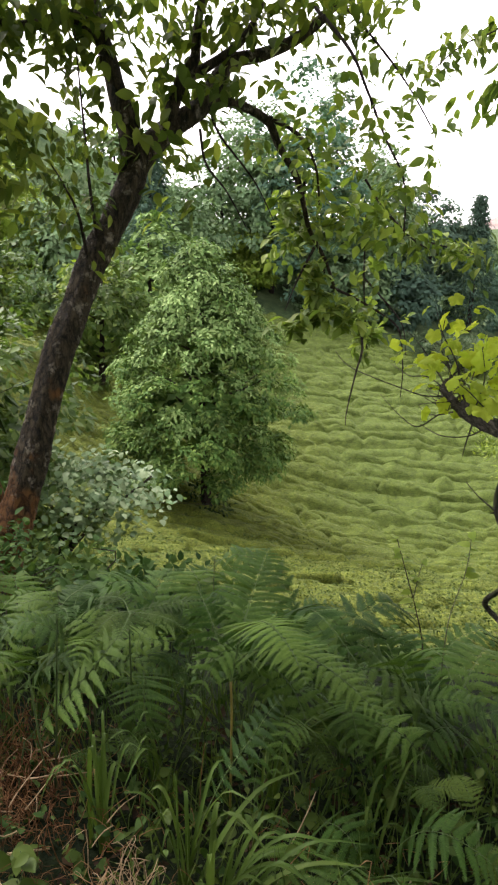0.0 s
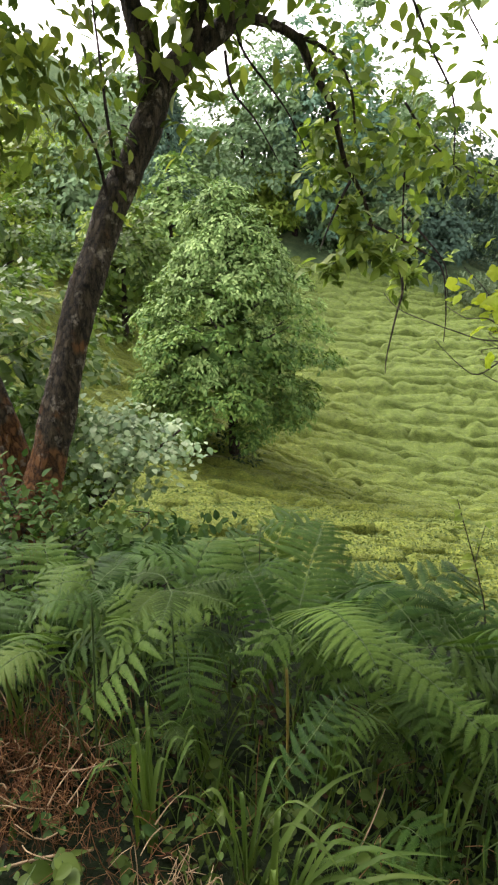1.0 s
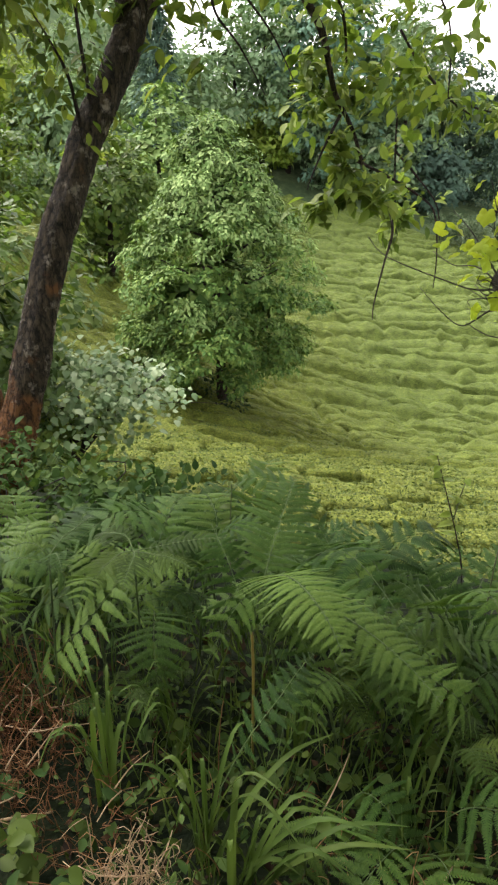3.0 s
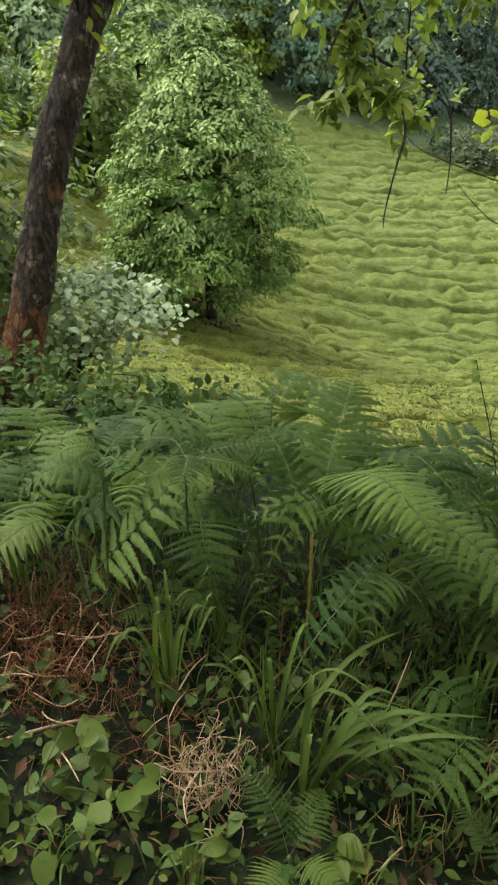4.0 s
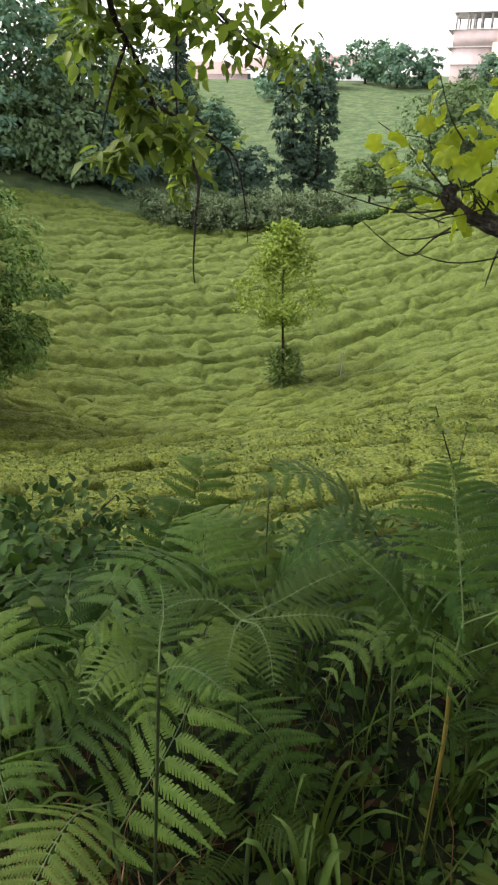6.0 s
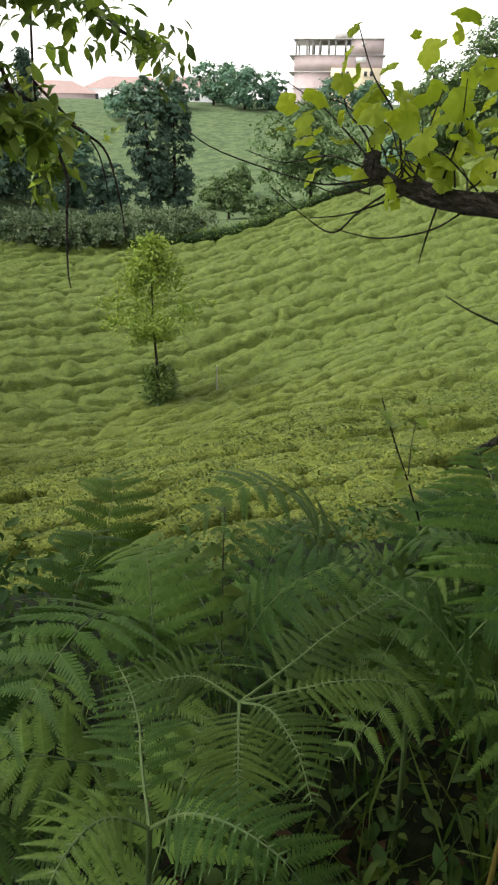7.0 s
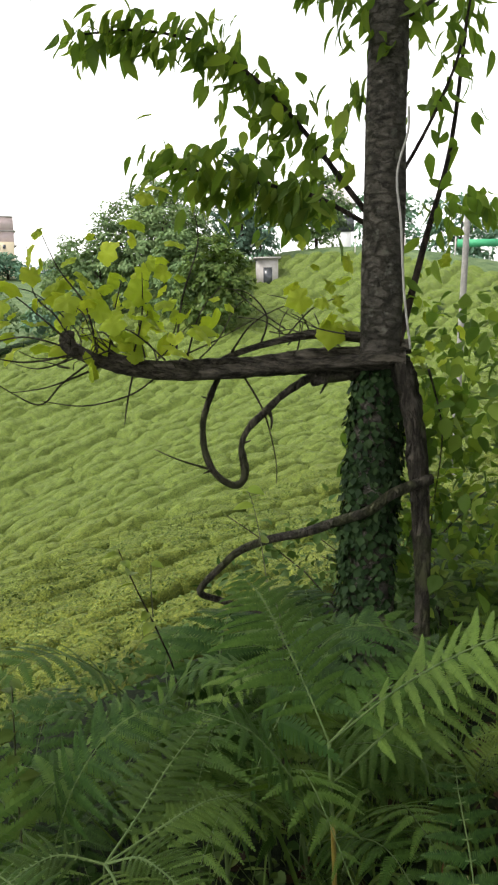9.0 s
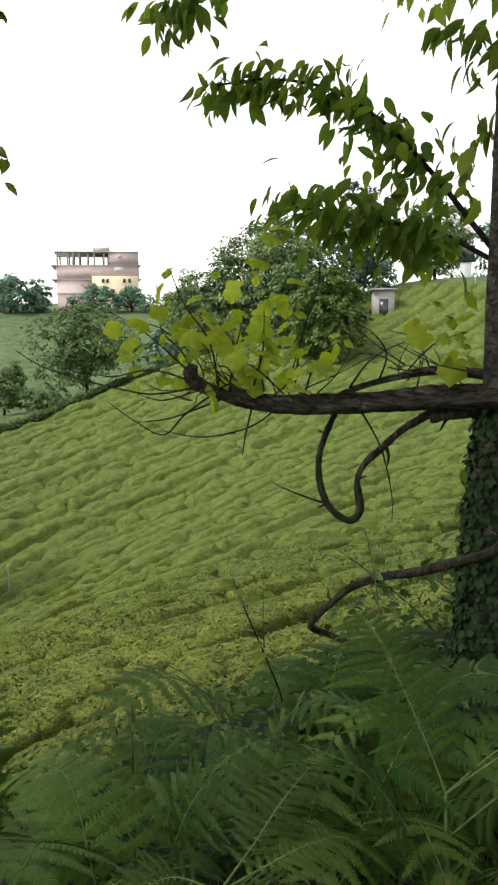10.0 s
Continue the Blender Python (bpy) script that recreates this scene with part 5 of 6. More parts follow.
    thin = [[(1.04, 3.4, 0.9), (0.95, 3.53, 0.87), (0.86, 3.62, 0.88), (0.56, 3.72, 0.98), (0.47, 3.82, 1.06)],
            [(1.08, 3.38, 0.86), (1.0, 3.46, 0.78), (0.9, 3.48, 0.71), (0.8, 3.53, 0.77), (0.71, 3.6, 0.86)],
            [(1.05, 3.42, 0.88), (1.02, 3.6, 0.83), (1.0, 3.74, 0.85)], [(1.1, 3.35, 0.84), (1.02, 3.55, 0.76), (0.97, 3.72, 0.73)],
            [(1.05, 3.44, 0.94), (1.05, 3.52, 1.04), (1.02, 3.6, 1.13), (1.04, 3.64, 1.31)], [(1.06, 3.4, 0.94), (1.07, 3.46, 1.01), (1.02, 3.6, 1.13), (0.96, 3.7, 1.15)],
            [(1.38, 2.78, 0.92), (1.44, 2.78, 1.03), (1.45, 2.87, 1.12), (1.43, 2.97, 1.14)], [(1.1, 3.3, 0.9), (1.12, 3.28, 1.05), (1.15, 3.25, 1.2)],
            [(1.2, 3.05, 0.9), (1.18, 3.0, 1.1), (1.22, 2.95, 1.3), (1.2, 2.95, 1.42)], [(1.12, 3.2, 0.82), (1.1, 3.22, 0.7), (1.09, 3.23, 0.62)],
            [(1.28, 2.8, 0.82), (1.3, 2.72, 0.68), (1.32, 2.68, 0.5), (1.31, 2.67, 0.4)], [(1.18, 2.9, 0.46), (1.12, 3.0, 0.5), (1.08, 3.08, 0.54)],
            [(1.3, 2.86, 0.9), (1.34, 2.8, 1.0), (1.4, 2.72, 1.06), (1.5, 2.68, 1.08)], [(1.45, 2.2, 0.5), (1.6, 2.2, 0.3), (1.65, 2.25, 0.1)], [(1.5, 2.15, 0.85), (1.62, 2.12, 0.6), (1.66, 2.15, 0.3)],
            [(1.04, 3.42, 0.92), (0.98, 3.5, 1.02), (0.92, 3.6, 1.12), (0.85, 3.72, 1.2)], [(1.08, 3.34, 0.9), (1.05, 3.36, 1.08), (0.98, 3.42, 1.22), (0.94, 3.46, 1.36)], [(1.12, 3.2, 0.88), (1.14, 3.16, 1.04), (1.1, 3.12, 1.2)],
            [(1.05, 3.4, 0.9), (0.97, 3.6, 0.96), (0.9, 3.8, 0.93), (0.82, 3.95, 0.97)], [(1.16, 3.1, 0.82), (1.1, 3.2, 0.74), (1.0, 3.35, 0.7), (0.92, 3.5, 0.72)], [(1.2, 3.0, 0.88), (1.24, 2.96, 1.05), (1.3, 2.9, 1.15)]]
    h = rng_of(133)
    for k in range(26):
        f = h.random() ** 0.7
        p = np.array([1.24, 2.9, 0.86]) + f * np.array([-0.2, 0.52, 0.04]) + h.normal(0, 0.015, 3)
        d = np.array([h.normal(-0.05, 0.12), h.normal(0.04, 0.14), h.uniform(-0.06, 0.24)])
        thin.append([tuple(p), tuple(p + d * 0.4 + h.normal(0, 0.02, 3)), tuple(p + d * 0.75 + h.normal(0, 0.025, 3)), tuple(p + d + h.normal(0, 0.02, 3))])
    for k in range(14):
        p = np.array([1.42, 2.62, 0.95]) + h.normal(0, [0.05, 0.12, 0.02])
        d = np.array([h.normal(0.02, 0.1), h.normal(0, 0.16), h.uniform(0.0, 0.2)])
        thin.append([tuple(p), tuple(p + d * 0.5 + h.normal(0, 0.02, 3)), tuple(p + d)])
    for k, pts in enumerate(thin):
        part("cane", tube(pts, 0.0048 if k < 21 else 0.0032, 0.0016, 6, 20, 0.12, 120 + k), vine_bark, t)
    g = rng_of(131)
    kinds = [mesh_of("leaf", *lobed_leaf(0.115, 140 + k), vine_leaf) for k in range(5)]
    spots = [((1.02, 3.62, 1.06), 0.11, 16), ((1.08, 3.4, 1.05), 0.12, 18), ((1.13, 3.22, 1.02), 0.1, 16), ((1.22, 3.0, 0.98), 0.07, 9), ((1.17, 3.15, 1.18), 0.11, 9), ((1.5, 2.5, 1.12), 0.08, 9), ((1.42, 2.57, 1.02), 0.06, 6), ((1.1, 3.3, 0.96), 0.07, 9),
             ((1.64, 2.14, 1.15), 0.08, 4), ((1.5, 2.12, 0.86), 0.04, 2)]
    for c, sp, n in spots:
        for k in range(int(n * 1.5)):
            p = np.asarray(c) + g.normal(0, sp * 1.15, 3) + [0, 0, 0.04]
            d = np.array([g.normal(0, 0.7), g.normal(0, 0.7), -0.15 - 0.4 * g.random()])
            shared("leaf", kinds[g.integers(5)], t, set_leaf(p, d, np.array([-0.35, -0.3, 0.7]) + g.normal(0, 0.6, 3)) @ Matrix.Scale(g.uniform(0.35, 1.05), 4))
    P = np.array([(1.5, 1.85, 0.9), (1.55, 1.8, 0.6), (1.5, 1.85, 0.3), (1.65, 1.7, 0.8), (1.65, 1.65, 0.5), (1.6, 1.7, 0.15), (1.75, 1.6, 0.95), (1.45, 1.95, 0.1), (1.6, 1.75, 1.05), (1.75, 2.2, 0.95), (1.85, 2.15, 0.7), (1.8, 2.1, 0.45), (1.75, 2.25, 0.25), (1.95, 2.2, 0.9), (2.0, 2.1, 0.6), (1.6, 2.1, 0.15), (1.95, 2.0, 0.2), (1.7, 2.3, 0.6)])
    P = np.repeat(P, 14, 0) + g.normal(0, 0.12, (252, 3))
    part("foliage", spray(P, g.normal(0, 1, P.shape), 5, 0.06, 0.07, 0.05, 0.4, 151, fine=True), cherry_leaf, t, "green leafy shoots beside the stem")


old_vine()


# ---- ferns ----
def frond(curve, width, pairs, seed, m=14):
    """A feathered bracken frond along a curve: pinnae on both sides, each with its own leaflets."""
    g = rng_of(seed)
    C = smooth_line(curve, 40)
    T = unit(np.gradient(C, axis=0))
    t = np.linspace(0.16, 0.985, pairs)
    L = np.interp(t, [0.16, 0.26, 0.4, 0.7, 0.9, 1.0], [0.6, 0.95, 1.0, 0.66, 0.28, 0.04]) * width
    idx = t * 39
    room = np.linalg.norm(np.diff(C, axis=0), axis=1).sum() * 0.83 / pairs
    c = np.stack([np.interp(idx, np.arange(40), C[:, k]) for k in range(3)], 1)
    tt = unit(np.stack([np.interp(idx, np.arange(40), T[:, k]) for k in range(3)], 1))
    S = unit(np.cross(tt, [[0, 0, 1.0]]) + 1e-6)
    N = np.cross(S, tt)
    u = np.linspace(0.05, 0.97, m)
    V, F, mat, at = [], [], [], 0
    for side in (-1, 1):
        sweep = 0.38 + g.normal(0, 0.06, pairs)[:, None]
        d0 = unit(S * side + tt * sweep + N * (0.12 + g.normal(0, 0.05, pairs))[:, None])
        l = (L * (1 + g.normal(0, 0.06, pairs)))
        P = c[:, None] + d0[:, None] * (l[:, None] * u)[..., None] - np.array([0, 0, 1.0]) * (0.28 * l[:, None] * u ** 2)[..., None]
        dirs = unit(np.gradient(P, axis=1))
        across = unit(np.cross(np.broadcast_to(N[:, None], dirs.shape), dirs))
        gap = (l / m)[:, None]
        for q in (-1, 1):
            ll = (np.minimum(0.14 * l, 0.43 * room)[:, None] * (1 - u ** 1.5) ** 0.8 + 0.1 * gap) * (1 + g.normal(0, 0.08, (pairs, m)))
            tip = P + across * (q * ll)[..., None] + dirs * (ll * 0.5)[..., None] - np.array([0, 0, 1.0]) * (0.18 * ll)[..., None]
            a, b = P - dirs * (gap * 0.5)[..., None], P + dirs * (gap * 0.5)[..., None]
            k = tip + dirs * (gap * 0.3)[..., None]
            j = tip - dirs * (gap * 0.3)[..., None]
            quad = np.stack([a, b, k, j], 2).reshape(-1, 3)
            n = len(quad) // 4
            V.append(quad)
            F.append(at + np.arange(4 * n).reshape(n, 4))
            mat.append(np.zeros(n, int))
            at += 4 * n
        a, b = c + tt * 0.0011, c - tt * 0.0011
        e = P[:, -1] + N * 0.001
        quad = np.stack([a + N * 0.0015, b + N * 0.0015, e - tt * 0.0004, e + tt * 0.0004], 1).reshape(-1, 3)
        n = pairs
        V.append(quad)
        F.append(at + np.arange(4 * n).reshape(n, 4))
        mat.append(np.ones(n, int))
        at += 4 * n
    v, f = tube(curve, 0.0022, 0.0008, 5, 22)
    V.append(v)
    F.append(f + at)
    mat.append(np.ones(len(f), int))
    return np.concatenate(V), np.concatenate(F), np.concatenate(mat)


def frond_mesh(curve, width, pairs, seed, m=14, green=None):
    V, F, M = frond(curve, width, pairs, seed, m)
    return mesh_of("frond", V, F, [green or fern_green, fern_stalk], False, M)


FRONDS = []
for k in range(9):
    g0 = rng_of(700 + k)
    L, up, dr = g0.uniform(0.42, 0.62), g0.uniform(0.08, 0.3), g0.uniform(0.0, 0.26)
    FRONDS.append(frond_mesh([(0, 0, 0), (L * 0.33, g0.normal(0, 0.02), up * 0.75), (L * 0.68, g0.normal(0, 0.03), up), (L, g0.normal(0, 0.04), up - dr)], L * g0.uniform(0.3, 0.38), 13, 720 + k, 16))


SMALL_FRONDS = [frond_mesh([(0, 0, 0), (0.2, 0.01 * k - 0.02, 0.12 + 0.02 * k), (0.42, 0.0, 0.17), (0.6, 0.02, 0.13 - 0.03 * k)], 0.2, 17, 760 + k, 12, fern_olive) for k in range(4)]


def fern(x, y, top, seed, n=4, ochre=False, turn=None, scale=1.0):
    g = rng_of(seed)
    z = gz(x, y)
    t = thing("fern", "green bracken fern with arching feathery fronds on the bank", "fern", (x, y, z), "ferns")
    h = max(top - z, 0.15)
    lx, ly = g.normal(0, 0.05, 2)
    part("stem", tube([(0, 0, -0.05), (lx * 0.4, ly * 0.4, h * 0.5), (lx, ly, h)], 0.0065, 0.005, 6, 10), fern_stem_ochre if ochre else fern_stalk, t)
    a0 = g.random() * 360 if turn is None else turn
    for k in range(n):
        f = 1 - 0.3 * k / max(n - 1, 1)
        m = pose(lx * f, ly * f, h * f, g.normal(0, 8), g.normal(-6, 12), a0 + k * 360 / n + g.normal(0, 18)) @ Matrix.Scale(scale * g.uniform(0.75, 1.1), 4)
        shared("frond", SMALL_FRONDS[g.integers(4)] if scale < 0.5 else FRONDS[g.integers(9)], t, m)
    return t


EYES = np.array([eye for _, eye, _, _ in PATH])


def fern_bank():
    g = rng_of(800)
    n = 0
    for i in range(24):
        for j in range(11):
            x = -3.6 + i * 0.3 + g.normal(0, 0.09)
            s = 1.78 + j * 0.27 + g.normal(0, 0.08)
            y = (s - 0.3 * x) / 0.95
            if math.hypot(x - 1.3, y - 2.2) < 0.22 or math.hypot(x + 1.85, y - 4.4) < 0.35 or (x < -0.75 and y > 3.3) or y > 4.2 + 0.2 * x:
                continue
            if np.hypot(EYES[:, 0] - x, EYES[:, 1] - y).min() < 0.98 or (-1.05 < x < 0.95 and y < 1.95):
                continue
            if (x < -2.3 and y < 2.4) or s > 3.3 or (x < -0.55 and s > 2.5) or g.random() < 0.36 + 0.15 * (s > 2.7):
                continue
            top = gz(x, y) + g.uniform(0.12, 0.4) + 0.2 * (x > -0.45) * (x < 0.45) * (s < 2.6) - 0.08 * (s > 2.7) - 0.06 * (s > 2.35) - 0.1 * (x < -0.6) - 0.14 * (x > 0.35) * (x < 1.1) * (y > 2)
            fern(x, y, top, 900 + 7 * n, int(g.integers(3, 5)), scale=g.uniform(0.88, 1.12))
            n += 1


fern_bank()
for k, (x, y, top) in enumerate([(0.3, 1.9, -0.05), (-0.45, 1.9, -0.15), (0.62, 1.78, -0.1), (-0.05, 1.1, -0.24), (0.42, 1.1, -0.2), (-1.15, 2.15, -0.1), (0.8, 1.5, -0.1)]):
    fern(x, y, top, 1900 + 13 * k, 4, scale=0.36)
for k, (x, y, top) in enumerate([(-0.95, 2.25, 0.0), (-1.2, 2.1, -0.02), (-0.6, 2.3, 0.02), (-0.35, 2.25, 0.05), (-1.3, 2.5, 0.05), (-0.15, 2.5, 0.06), (0.2, 2.45, 0.05), (0.45, 2.15, 0.02), (0.7, 2.3, -0.05), (-0.7, 2.6, 0.0), (-1.6, 2.25, 0.1), (0.3, 2.0, -0.1)]):
    fern(x, y, top, 2100 + 13 * k, 4, scale=0.8)


def hero_fern(label, base, curves, seed, green=None):
    base = (base[0], base[1], gz(base[0], base[1]))
    t = thing("fern", label, "fern", base, "ferns")
    o = np.array(base)
    for k, (pts, w, pairs) in enumerate(curves):
        pts = [tuple(np.asarray(p) - o) for p in pts]
        ob = new("frond", frond_mesh(pts[1:] if len(pts) > 4 else pts, w, pairs, seed + k, 20, green))
        ob.parent = t
        if len(pts) > 4:
            part("stem", tube(pts[:2], 0.0042, 0.003, 6, 8), fern_stalk, t)
    return t


hero_fern("low bracken fern leaning over the dry grass", (-0.82, 1.93), [
    ([(-0.82, 1.93, -0.4), (-0.78, 1.95, -0.15), (-0.66, 2.0, -0.02), (-0.56, 2.04, 0.08), (-0.46, 2.1, 0.2), (-0.4, 2.14, 0.26)], 0.2, 12)], 1011)
hero_fern("small bracken fern among the grass", (-0.1, 1.55), [
    ([(-0.1, 1.55, -0.4), (-0.07, 1.57, -0.1), (0.0, 1.6, 0.05), (0.08, 1.64, 0.16), (0.14, 1.68, 0.24), (0.18, 1.7, 0.28)], 0.1, 13)], 1021)


hero_fern("bright young bracken fern with a pale forked stalk", (-0.66, 1.9), [
    ([(-0.66, 1.9, -0.4), (-0.6, 1.89, 0.44), (-0.63, 1.897, 0.47), (-0.66, 1.89, 0.485), (-0.695, 1.87, 0.485), (-0.73, 1.84, 0.47)], 0.075, 13),
    ([(-0.66, 1.9, -0.4), (-0.6, 1.89, 0.44), (-0.575, 1.87, 0.465), (-0.555, 1.84, 0.48), (-0.535, 1.8, 0.485), (-0.52, 1.77, 0.475)], 0.07, 13),
    ([(-0.66, 1.9, -0.4), (-0.6, 1.89, 0.44), (-0.58, 1.95, 0.46), (-0.56, 2.0, 0.462), (-0.545, 2.06, 0.455), (-0.535, 2.12, 0.44)], 0.07, 13)], 1051)
hero_fern("feathery bracken fern spreading level from its stalk", (-0.4, 2.1), [
    ([(-0.4, 2.1, -0.4), (-0.39, 2.055, 0.355), (-0.42, 2.01, 0.375), (-0.445, 1.97, 0.37), (-0.465, 1.94, 0.36), (-0.48, 1.91, 0.33)], 0.08, 17),
    ([(-0.4, 2.1, -0.4), (-0.39, 2.055, 0.355), (-0.375, 2.01, 0.375), (-0.375, 1.97, 0.375), (-0.38, 1.93, 0.365), (-0.39, 1.89, 0.335)], 0.08, 17),
    ([(-0.4, 2.1, -0.4), (-0.39, 2.055, 0.355), (-0.42, 2.11, 0.37), (-0.46, 2.13, 0.372), (-0.5, 2.14, 0.365), (-0.54, 2.15, 0.345)], 0.08, 17),
    ([(-0.4, 2.1, -0.4), (-0.39, 2.055, 0.355), (-0.3, 2.06, 0.375), (-0.22, 2.07, 0.39), (-0.14, 2.075, 0.4), (-0.07, 2.08, 0.4)], 0.075, 17),
    ([(-0.4, 2.1, -0.4), (-0.39, 2.055, 0.355), (-0.32, 2.02, 0.37), (-0.27, 2.0, 0.375), (-0.22, 1.98, 0.37), (-0.17, 1.96, 0.35)], 0.07, 17)], 1061, fern_olive)
hero_fern("low bracken frond arching over the dry grass", (-0.7, 1.95), [
    ([(-0.7, 1.95, -0.4), (-0.71, 1.87, 0.2), (-0.77, 1.79, 0.3), (-0.83, 1.72, 0.3), (-0.9, 1.64, 0.25), (-0.95, 1.58, 0.18)], 0.12, 19)], 1071, fern_olive)


hero_fern("small bright bracken fern at the foot of the bank", (0.48, 1.52), [
    ([(0.48, 1.52, -0.4), (0.47, 1.5, -0.25), (0.42, 1.44, -0.12), (0.36, 1.36, -0.06), (0.3, 1.3, -0.08), (0.26, 1.26, -0.13)], 0.16, 11),
    ([(0.48, 1.52, -0.4), (0.48, 1.5, -0.25), (0.5, 1.4, -0.1), (0.52, 1.3, -0.06), (0.54, 1.2, -0.1), (0.55, 1.14, -0.16)], 0.17, 11),
    ([(0.48, 1.52, -0.4), (0.5, 1.53, -0.2), (0.58, 1.5, -0.05), (0.66, 1.46, 0.0), (0.76, 1.42, -0.03), (0.82, 1.4, -0.08)], 0.17, 11)], 1031)
hero_fern("small fading bracken fern among the weeds", (0.26, 1.62), [
    ([(0.26, 1.62, -0.4), (0.25, 1.6, -0.22), (0.22, 1.54, -0.12), (0.2, 1.47, -0.1), (0.17, 1.4, -0.15), (0.16, 1.36, -0.2)], 0.15, 10),
    ([(0.26, 1.62, -0.4), (0.27, 1.6, -0.22), (0.32, 1.56, -0.08), (0.38, 1.5, -0.06), (0.43, 1.46, -0.12), (0.45, 1.44, -0.17)], 0.14, 10)], 1035)


def ochre_fern():
    """The large fern whose yellow stalk forks into broad fronds."""
    base = (0.0, 1.87)
    z = gz(*base)
    o = np.array([*base, z])
    t = thing("fern", "large bracken fern with a yellow stalk forking into broad fronds", "fern", tuple(o), "ferns")
    rel = lambda pts: [tuple(np.asarray(p) - o) for p in pts]
    part("stem", tube(rel([(0, 1.87, z - 0.05), (0.005, 1.865, 0.0), (0.0, 1.87, 0.207)]), 0.0052, 0.0045, 7, 10), fern_stem_ochre, t, "bare yellow stalk")
    part("stem", tube(rel([(0.0, 1.87, 0.207), (0.012, 1.88, 0.27), (0.026, 1.89, 0.346)]), 0.005, 0.004, 6, 8), fern_stalk, t)
    part("stem", tube(rel([(0.0, 1.87, 0.207), (0.012, 1.858, 0.225), (0.025, 1.848, 0.24)]), 0.0025, 0.0012, 6, 6), fern_stalk, t)
    for k, (pts, w, n) in enumerate([([(0.026, 1.89, 0.346), (0.05, 1.95, 0.43), (0.075, 2.01, 0.5), (0.1, 2.07, 0.56), (0.12, 2.13, 0.59)], 0.17, 17),
                                     ([(0.026, 1.89, 0.346), (0.1, 1.83, 0.415), (0.2, 1.77, 0.44), (0.33, 1.74, 0.41), (0.5, 1.72, 0.27)], 0.16, 17),
                                     ([(0.0, 1.87, 0.207), (-0.03, 1.91, 0.267), (-0.068, 1.96, 0.365), (-0.1, 2.0, 0.42), (-0.14, 2.08, 0.45)], 0.13, 13),
                                     ([(0.026, 1.89, 0.346), (0.055, 1.78, 0.47), (0.09, 1.67, 0.56), (0.132, 1.564, 0.612), (0.19, 1.46, 0.6), (0.23, 1.38, 0.55)], 0.15, 24),
                                     ([(0.012, 1.88, 0.27), (0.1, 1.76, 0.41), (0.24, 1.62, 0.48), (0.37, 1.5, 0.46), (0.46, 1.42, 0.4)], 0.13, 22)]):
        new("frond", frond_mesh(rel(pts), w, n, 1040 + k, 22)).parent = t


ochre_fern()


# ---- undergrowth ----
def blade(pts, w):
    """A grass blade: a channelled, tapering strip."""
    C = smooth_line(pts, 12)
    T = unit(np.gradient(C, axis=0))
    S = unit(np.cross(T, [[0.0, 0.0, 1.0]]) + [[1e-4, 0, 0]])
    N = np.cross(S, T)
    f = np.linspace(0, 1, 12)
    ww = w * 0.5 * np.interp(f, [0, 0.3, 0.7, 1], [0.6, 1, 0.75, 0.04])[:, None]
    V = np.concatenate([C + S * ww + N * ww * 0.4, C, C - S * ww + N * ww * 0.4])
    i, j = np.meshgrid(np.arange(2), np.arange(11), indexing="ij")
    F = np.stack([i * 12 + j, i * 12 + j + 1, (i + 1) * 12 + j + 1, (i + 1) * 12 + j], -1).reshape(-1, 4)
    return V, F


def grass_clump(x, y, n, height, width, seed, lean=(0, 0), label="clump of broad green grass blades on the bank"):
    g = rng_of(seed)
    z = gz(x, y)
    t = thing("grass_clump", label, "grass", (x, y, z), "grass clumps")
    for k in range(n):
        a = g.random() * 6.283
        d = np.array([math.cos(a), math.sin(a), 0]) * g.uniform(0.3, 1.0) + np.array([*lean, 0])
        h = height * g.uniform(0.6, 1.1)
        b = g.normal(0, 0.02, 3) * [1, 1, 0]
        out = h * g.uniform(0.4, 0.9)
        part("blade", blade([b, b + d * out * 0.25 + [0, 0, h * 0.55], b + d * out * 0.6 + [0, 0, h * 0.9], b + d * out + [0, 0, h * g.uniform(0.6, 0.95)]], width * g.uniform(0.7, 1.2)), grass_blade, t)


for k, (x, y, n, h, w, lean) in enumerate([(-0.42, 1.66, 12, 0.52, 0.018, (-0.3, 0)), (0.0, 1.38, 14, 0.42, 0.019, (0.8, 0)), (-0.12, 1.5, 10, 0.55, 0.018, (0.3, 0.1)), (0.45, 1.62, 10, 0.4, 0.014, (0.5, 0)), (-1.0, 2.1, 7, 0.45, 0.018, (0, 0)),
                                             (-0.25, 1.95, 10, 0.5, 0.014, (0, 0)), (0.15, 1.95, 10, 0.5, 0.014, (0.2, 0)), (0.6, 2.0, 9, 0.5, 0.015, (0.2, 0))]):
    grass_clump(x, y, n, h, w, 1100 + k, lean)


